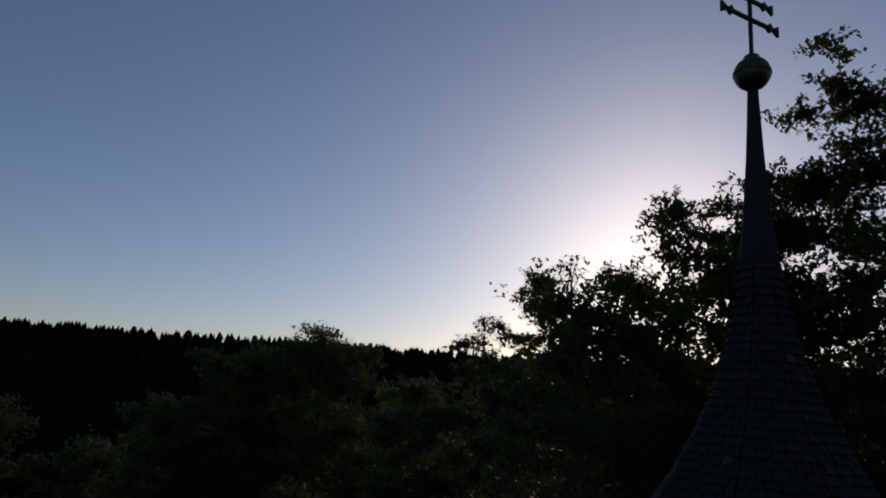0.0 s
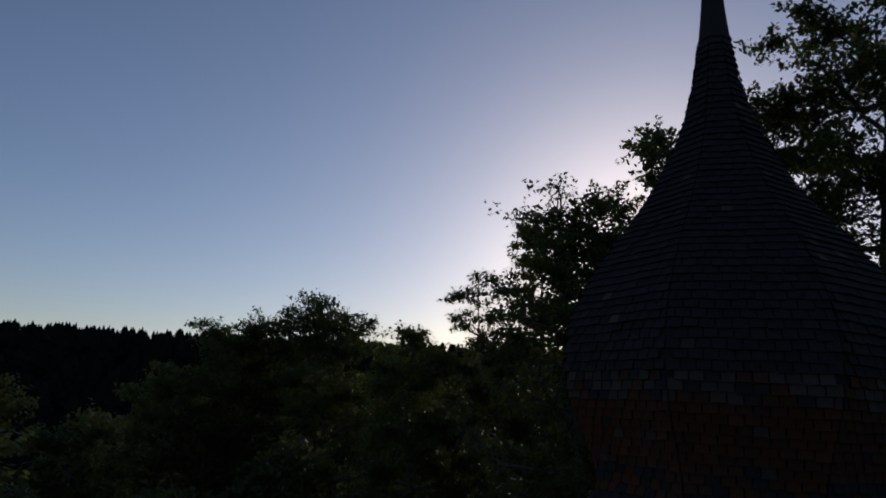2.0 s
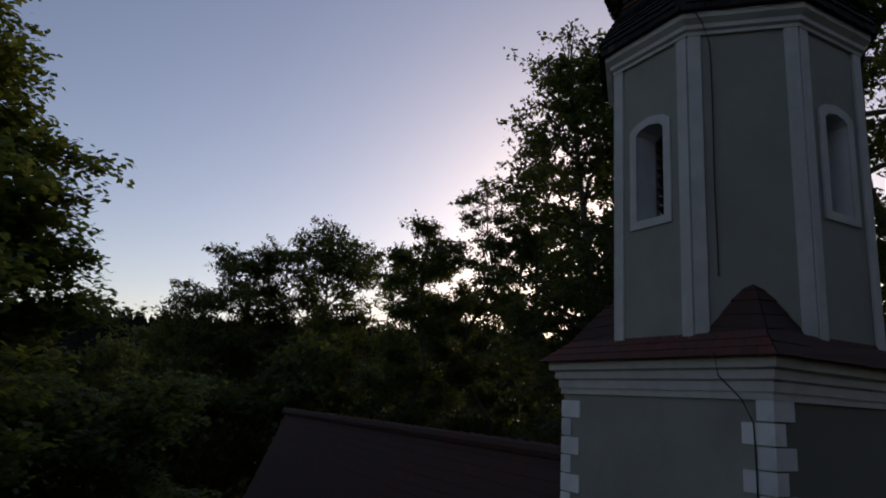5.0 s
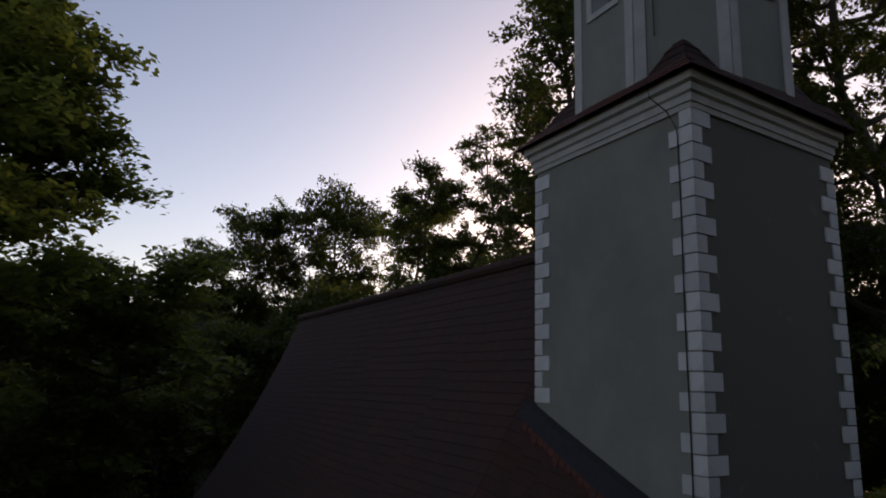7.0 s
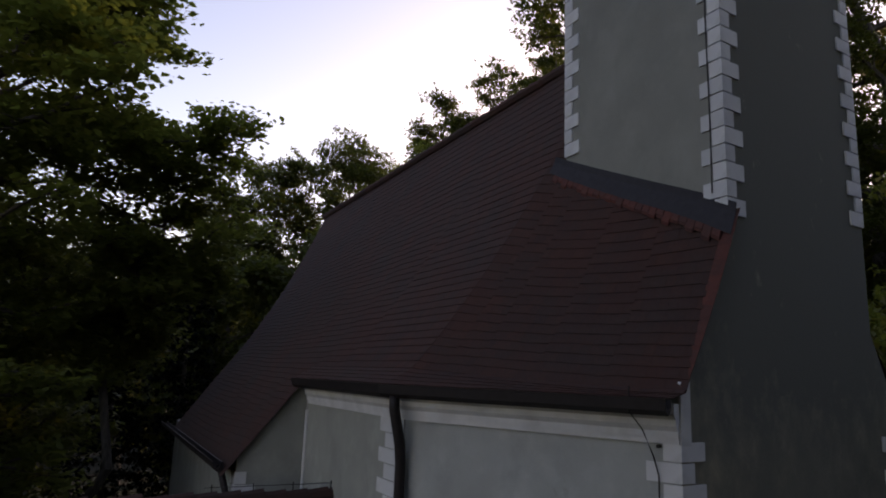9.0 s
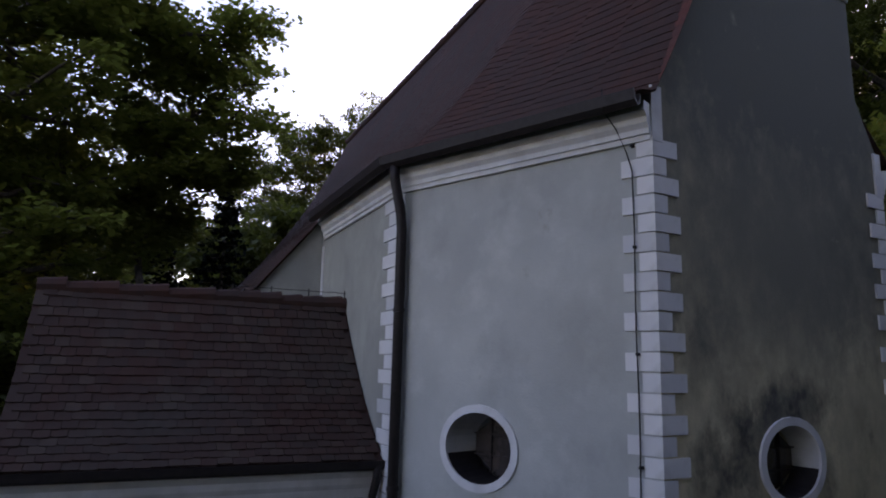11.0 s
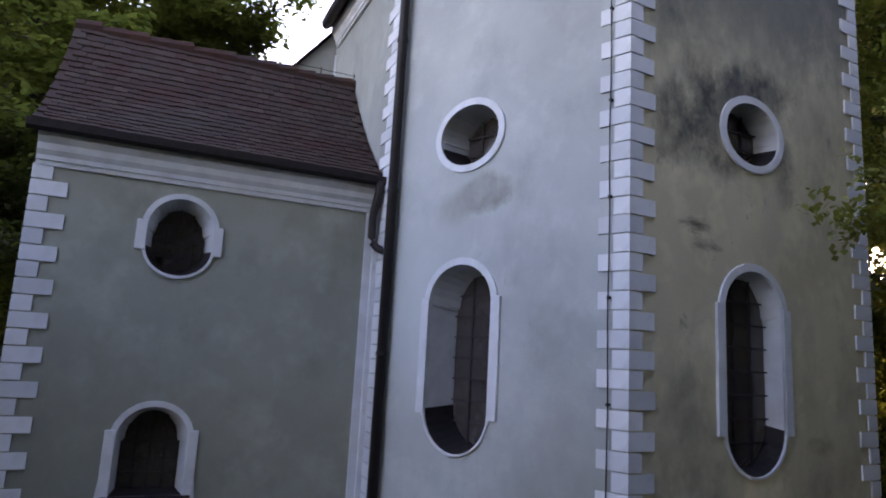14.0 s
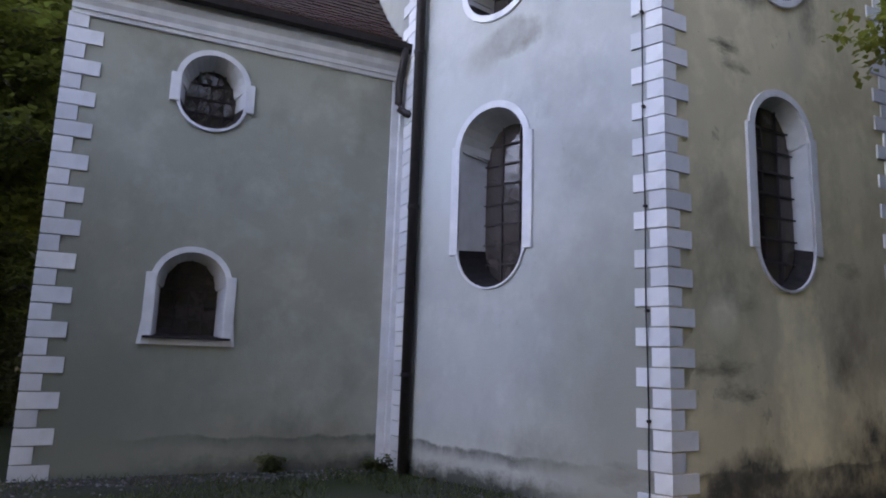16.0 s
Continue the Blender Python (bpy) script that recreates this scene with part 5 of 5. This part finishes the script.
def fir_tree(name, base, height, radius, label, seed, leaves=9000):
    """A conifer: straight trunk, drooping whorls of boughs and needle sprays."""
    rng = random.Random(seed)
    rs = np.random.default_rng(seed)
    tree = thing(name, base, label, "tree")
    b = Vector(base)
    bm = tube(bmesh.new(), [b - Vector((0, 0, 0.3)), b + Vector((0, 0, height))], [0.22, 0.02], 8)
    part("trunk", bm, M_bark, tree)
    pts = []
    bm = bmesh.new()
    k = 0
    z = height * 0.12
    while z < height * 0.985:
        r = radius * (1 - z / height) ** 0.8
        for j in range(5):
            a = k * 1.1 + j * 2 * math.pi / 5 + rng.uniform(-0.3, 0.3)
            rr = r * rng.uniform(0.75, 1.1)
            o = b + Vector((0, 0, z))
            tip = o + Vector((math.cos(a) * rr, math.sin(a) * rr, -0.18 * rr + rng.uniform(-0.1, 0.2)))
            tube(bm, [o, o.lerp(tip, 0.5) + Vector((0, 0, -0.06 * rr)), tip], [0.03, 0.02, 0.006], 4)
            pts += [o.lerp(tip, q) for q in (0.3, 0.5, 0.7, 0.85, 1.0)]
        z += height * 0.028 + 0.12
        k += 1
    tagged(part("branchwork", bm, M_bark, tree), kind="stuff")
    v, f = leaves_mesh(pts, 0.16, 0.22, leaves, rs, 0.6)
    big_mesh("crown", v, f, M_needle, tree)
    return tree


MAPLE = "tall leafy maple with dense green crown beside the chapel"
broad_tree("maple_tree", (-8.8, 11.6, 0.0), 27.4, 4.6, 0.06, MAPLE, M_maple, 11, 165000, 0.185, (0.4, 0.0), 0.42, 92, 8, 0.42, flat=0.35, taper=1.2, layered=0.35, fill=0.8,
           boughs=((0.82, (-6.9, 11.6, 22.6)), (0.78, (-6.4, 11.5, 21.6)), (0.74, (-6.0, 11.7, 20.8)), (0.7, (-5.4, 11.6, 19.9)), (0.68, (-4.7, 11.6, 18.8)), (0.62, (-4.4, 11.8, 17.7)), (0.7, (-5.9, 11.0, 19.2)), (0.65, (-5.6, 11.2, 18.2)), (0.5, (-4.9, 12.0, 15.6))))
broad_tree("maple_tree", (-8.5, 8.6, 0.0), 8.5, 2.2, 0.1, "young maple under the taller trees", M_beech, 27, 22000, 0.15, (0, 0), 0.36, 26, 6, 0.12, layered=0.6)
for i, (x, y, h, r) in enumerate(((-7.4, 9.4, 2.6, 1.3), (-8.6, 13.5, 3.2, 1.7), (-7.4, 17.5, 3.0, 1.6), (-9.4, 24.0, 4.0, 2.2), (-8.6, 6.6, 3.6, 1.5),
                                # these and the last above stand out of view, added to shade lower walls
                                (-9.2, 2.6, 5.2, 2.0), (-9.6, -1.2, 5.4, 2.1), (-9.2, -5.0, 5.0, 2.0), (-6.4, -9.6, 4.4, 2.0), (-2.0, -9.8, 2.8, 1.8))):
    broad_tree("shrub", (x, y, 0.0), h, r, 0.06, "leafy shrub at the dim edge of the clearing or added unseen for shade", M_beech, 90 + i, 9000, 0.10, (0, 0), 0.24, 16, 5, 0.05)
broad_tree("maple_tree", (-5.3, 12.8, 0.0), 17.2, 2.1, 0.6, "slim maple standing close to the chapel wall", M_maple, 13, 28000, 0.18, (1.5, 0.0), 0.40, 36, 7, 0.2, taper=0.6, layered=0.4)
broad_tree("maple_tree", (-7.2, 16.0, 0.0), 15.0, 2.8, 0.3, "maple behind the taller trees beside the chapel", M_maple, 37, 26000, 0.18, (0.3, 0.0), 0.42, 34, 7, 0.2, taper=0.6, layered=0.5)
fir_tree("fir_tree", (-1.4, 26.0, 0.0), 15.6, 3.2, "dark fir tree behind the chapel", 14)
fir_tree("fir_tree", (-4.0, 26.8, 0.0), 13.4, 2.8, "dark fir tree behind the chapel", 34)
broad_tree("oak_tree", (13.0, 48.0, 0.0), 30.6, 5.4, 0.3, "round-crowned tree standing in the wood behind the chapel", M_beech, 15, 60000, 0.24, (0, 0), 0.55, 50, 8, 0.4, taper=0.7)
broad_tree("oak_tree", (7.2, 49.0, 0.0), 28.6, 4.2, 0.3, "round-crowned tree standing in the wood behind the chapel", M_beech, 16, 44000, 0.24, (0, 0), 0.5, 40, 8, 0.35, taper=0.75)
broad_tree("oak_tree", (3.2, 47.0, 0.0), 24.5, 4.0, 0.3, "round-crowned tree standing in the wood behind the chapel", M_beech, 26, 30000, 0.24, (0, 0), 0.5, 34, 8, 0.35, taper=0.75)
broad_tree("alder_tree", (14.6, 27.0, 0.0), 30.4, 2.2, 0.25, "slender tree with ragged crown behind the chapel", M_beech, 17, 30000, 0.17, (0.2, 0), 0.36, 28, 6, 0.32)
broad_tree("alder_tree", (18.4, 26.5, 0.0), 33.6, 3.6, 0.25, "slender tree with ragged crown behind the chapel", M_beech, 18, 60000, 0.17, (-0.2, 0), 0.42, 26, 6, 0.3)
broad_tree("alder_tree", (11.4, 27.0, 0.0), 27.3, 2.8, 0.25, "slender tree with ragged crown behind the chapel", M_beech, 28, 42000, 0.17, (0.0, 0), 0.4, 34, 6, 0.3)
broad_tree("alder_tree", (13.2, 32.0, 0.0), 27.0, 2.9, 0.25, "bushy green tree behind the chapel", M_maple, 48, 42000, 0.19, (0.0, 0), 0.45, 36, 7, 0.3)
broad_tree("beech_tree", (13.6, 11.6, 0.0), 33.6, 4.4, 0.2, "big old beech rising behind the bell tower", M_beech, 19, 115000, 0.16, (0.8, -0.4), 0.42, 50, 8, 0.5)
broad_tree("beech_tree", (17.8, 7.6, 0.0), 36.8, 5.8, 0.2, "big old beech rising behind the bell tower", M_beech, 20, 170000, 0.165, (0, 0), 0.55, 52, 7, 0.5)
broad_tree("beech_tree", (9.5, 12.6, 0.0), 30.3, 4.0, 0.35, "big beech with ragged crown beside the bell tower", M_beech, 21, 40000, 0.15, (-0.6, 0.0), 0.28, 60, 8, 0.36, taper=2.2)
broad_tree("beech_tree", (21.0, 10.5, 0.0), 21.5, 4.2, 0.55, "beech with a high bushy crown behind the bell tower", M_beech, 49, 50000, 0.18, (0, 0), 0.5, 34, 7, 0.3)
broad_tree("lime_tree", (7.6, -3.6, 0.0), 11.5, 2.9, 0.3, "lime with yellow sun-toned leaves and a long hanging bough before the front", M_yellow, 24, 34000, 0.11, (0, 0), 0.26, 22, 6, 0.2, boughs=((0.7, (3.0, -0.95, 5.25)), (0.8, (3.35, -0.8, 5.8))))
broad_tree("lime_tree", (8.6, 2.2, 0.0), 12.0, 3.6, 0.2, "young lime with yellow sun-toned leaves beside the front", M_yellow, 22, 60000, 0.13, (0, 0), 0.42, 24, 6, 0.2)
broad_tree("lime_tree", (13.5, 1.0, 0.0), 15.0, 4.4, 0.2, "lime tree with yellow sun-toned leaves beside the front", M_yellow, 23, 30000, 0.16, (0, 0), 0.5, 24, 6, 0.25)

# middle woods: rounded crowns below the far hill, and unseen trees added for shade
WOOD_AND_SHADE = [(-14, 30, 15, 4.5), (-8, 40, 17, 5), (-18, 46, 19, 6), (-2, 58, 20, 5.5), (-26, 60, 22, 6), (-12, 72, 22, 6), (18, 62, 25, 6), (26, 45, 27, 6), (6, 75, 23, 6), (34, 66, 28, 7), (-34, 40, 20, 6), (24, 30, 30, 5.5), (-16, 18, 13, 4), (20, 18, 33, 6), (8, 34, 20, 4.5), (1, 36, 17, 4.2),
        # from here mostly out of view, added to keep skylight off the walls
        (-6, -13.5, 28, 5.2), (0, -12.5, 27, 5.2), (6, -11.5, 7, 3.4), (11, -8, 7, 3.4), (3, -19, 34, 6), (15, -6, 9, 4), (-4, -21, 34, 6), (13, -15, 14, 6), (20, -12, 16, 6), (22, -2, 14, 6), (8, -20, 33, 7), (17, -24, 32, 8), (-10, -19, 30, 5.5), (-9.5, 20, 15, 4), (-12.5, 17, 14, 3.6), (-11.5, 25, 17, 4), (17, 14, 29, 4.5), (19, 10, 4.5, 3), (15, 6.5, 4, 2.6), (23, 8, 5, 3.5),
        (-14, -11.5, 22, 4.6), (-17, -2, 7, 3.6), (-18, 3, 7.5, 3.6), (-18, 8, 9, 4.0), (-16.5, -16, 26, 5.5)]
for i, (x, y, h, r) in enumerate(WOOD_AND_SHADE):
    tr = broad_tree("wood_or_shade_tree", (x, y, hill(x, y)), h - hill(x, y), r, 0.1 if y < 1 else 0.2, "leafy tree of the dim wood or of the unseen trees added for shade", M_beech, 60 + i, 13000 if y < 1 else 14000, 0.42, (0, 0), 0.8, 20, 5, 0.3)
    tagged(tr, group="trees of the wood")


def far_forest():
    """The wooded hill: thousands of ragged conifers in one mesh."""
    rs = np.random.default_rng(5)
    verts, faces = [], []
    for i in range(6900):
        # the hill beyond the chapel, then unseen trees added behind to block horizon light
        a = rs.uniform(-0.85, 1.45) if i < 6500 else rs.uniform(2.8, 3.8)
        d = 85 + 340 * rs.uniform(0, 1) ** 0.6 if i < 6500 else rs.uniform(42, 95)
        x, y = d * math.sin(a), d * math.cos(a)
        h = rs.uniform(9, 15) if i < 6500 else rs.uniform(17, 25)
        w = h * rs.uniform(0.28, 0.44)
        z = hill(x, y) - 6 * min(max((0.3 - a) / 0.5, 0), 1)
        for level in range(5):
            q0, q1 = level / 5.3, (level + 1.55) / 5.3
            rad = w * (1 - q0) ** 0.8
            base = len(verts)
            turn = rs.uniform(0, 6)
            for k in range(6):
                rr = rad * rs.uniform(0.45, 1.15)
                verts.append((x + rr * math.cos(turn + k * 1.0472), y + rr * math.sin(turn + k * 1.0472), z + h * q0 + rs.uniform(-0.3, 0.3)))
            verts.append((x, y, z + h * min(q1, 1.0)))
            faces += [(base + k, base + (k + 1) % 6, base + 6) for k in range(6)]
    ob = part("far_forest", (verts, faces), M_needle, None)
    tagged(ob, "dark conifer forest covering the far hill, with unseen trees added behind for shade", "forest", kind="stuff")


far_forest()


# ---- growth and gravel at the walls' foot ----
def grass():
    rs = np.random.default_rng(9)
    n = 11000
    x = rs.uniform(-7.5, 1.0, n)
    y = rs.uniform(-1.5, 3.6, n)
    dense = np.array([noise.noise((a * 0.9, b * 0.9, 0.5)) for a, b in zip(x, y)])
    keep = (dense > -0.25)
    # clear of the building
    keep &= ~((x > -1.5) & (y > 3.2 - (x + 1.46) * 2.19 - 0.1))
    x, y = x[keep], y[keep]
    n = len(x)
    a = rs.uniform(0, 2 * np.pi, n)
    h = rs.uniform(0.02, 0.085, n)
    w = 0.008
    lean = rs.normal(0, 0.04, (n, 2))
    v = np.zeros((n, 4, 3))
    v[:, 0] = np.stack([x - w * np.cos(a), y - w * np.sin(a), np.full(n, -0.02)], 1)
    v[:, 1] = np.stack([x + w * np.cos(a), y + w * np.sin(a), np.full(n, -0.02)], 1)
    v[:, 2] = np.stack([x + lean[:, 0], y + lean[:, 1], h], 1)
    v[:, 3] = np.stack([x + lean[:, 0] * 0.9, y + lean[:, 1] * 0.9, h * 0.96], 1)
    ob = big_mesh("grass", v.reshape(-1, 3), np.arange(n * 4).reshape(-1, 4), M_grass, None)
    tagged(ob, "short grass growing at the foot of the walls", "grass", kind="stuff")


grass()


def gravel():
    rng = random.Random(31)
    verts, faces = [], []
    spots = [(-5.6, 3.35, 0.9, 0.18), (-4.6, 3.3, 0.9, 0.2), (-2.3, 3.35, 0.7, 0.2), (-6.2, 2.8, 0.8, 0.4), (-3.2, 3.25, 0.5, 0.2), (-0.9, 1.3, 0.5, 0.4)]
    for i in range(1500):
        cx, cy, sx, sy = rng.choice(spots)
        x, y = rng.gauss(cx, sx), rng.gauss(cy, sy)
        if y > 3.64 or (x > -1.7 and y > 3.2 - (x + 1.46) * 2.19 - 0.12):
            continue
        r = rng.uniform(0.008, 0.028)
        base = len(verts)
        for dx, dy, dz in ((1, 0, 0), (0, 1, 0), (-1, 0, 0), (0, -1, 0), (0, 0, 0.8), (0, 0, -0.6)):
            verts.append((x + dx * r * rng.uniform(0.7, 1.2), y + dy * r * rng.uniform(0.7, 1.2), 0.004 + dz * r))
        faces += [(base + i0, base + i1, base + 4) for i0, i1 in ((0, 1), (1, 2), (2, 3), (3, 0))]
    ob = part("gravel", (verts, faces), M_stone, None)
    tagged(ob, "pale gravel strip along the wall foot", "gravel", kind="stuff")


gravel()


def weed(x, y, seed):
    rs = np.random.default_rng(seed)
    pl = thing("weed", (x, y, 0), "leafy green weed growing at the wall foot", "plant", "weeds at the wall")
    pts = [(x + rs.normal(0, 0.12), y + rs.normal(0, 0.04), abs(rs.normal(0.08, 0.06))) for _ in range(18)]
    v, f = leaves_mesh(pts, 0.05, 0.06, 420, rs, -0.2)
    v[:, 2] = np.maximum(v[:, 2], 0.0)
    big_mesh("leaves", v, f, M_grass, pl)
    bm = bmesh.new()
    for p in pts[:9]:
        tube(bm, [(x, y, -0.02), p], [0.006, 0.003], 4)
    part("stem", bm, M_grass, pl)


for i, (x, y) in enumerate(((-3.05, 3.54), (-1.72, 3.44))):
    weed(x, y, 70 + i)

# ---- single roof tiles of the annex ----
tile_w, tile_l = 0.178, 0.30
tv = [(-tile_w / 2 + 0.004, 0.0, 0.0), (tile_w / 2 - 0.004, 0.0, 0.0), (tile_w / 2 - 0.004, tile_l, -0.012), (-tile_w / 2 + 0.004, tile_l, -0.012), (-0.06, -0.008, 0.0), (0.06, -0.008, 0.0)]
tv += [(a, b, c - 0.022) for a, b, c in tv]
tf = [(0, 4, 5, 1), (0, 1, 2, 3), (4, 10, 11, 5), (0, 6, 10, 4), (5, 11, 7, 1), (1, 7, 8, 2), (3, 9, 6, 0)]
tile_me = mesh_of("roof_tile", tv, tf, M_tile_ob)
rng = random.Random(77)
rest_v, rest_f = [], []
count = 0
rows = 20
for r in range(rows):
    k = r / rows * 10
    i = int(k)
    for j in range(25):
        x = SX0 + tile_w * (j + 0.5 + 0.5 * (r % 2))
        if x + tile_w / 2 > SX1 + 0.03:
            continue
        q = (x - SX0) / (SX1 - SX0)
        y0 = lerp(3.44, 3.50, q)
        col = sac_section(x, y0, ry)
        p = col[i].lerp(col[i + 1], k - i)
        up = (col[i + 1] - col[i]).normalized()
        side = Vector((1, 0, 0))
        nrm = side.cross(up)
        m = Matrix((side, up, nrm)).transposed().to_4x4()
        m.translation = p + nrm * (0.046 + rng.uniform(0, 0.010)) + up * (rng.uniform(-0.010, 0.010) + 0.012 * noise.noise((x * 0.8, r * 0.45, 2.0)))
        m = m @ pose(0, 0, 0, -4.0 + rng.uniform(-1, 0.6), rng.uniform(-1.2, 1.2), rng.uniform(-1.5, 1.5))
        if -4.75 < x < SX1 and count < 300:
            shared("roof_tile", tile_me, s_roof, m)
            count += 1
        else:
            base = len(rest_v)
            rest_v += [tuple(m @ Vector(c)) for c in tv]
            rest_f += [tuple(base + a for a in fc) for fc in tf]
tagged(part("roof_tiles", (rest_v, rest_f), M_tile_s, s_roof), kind="stuff")
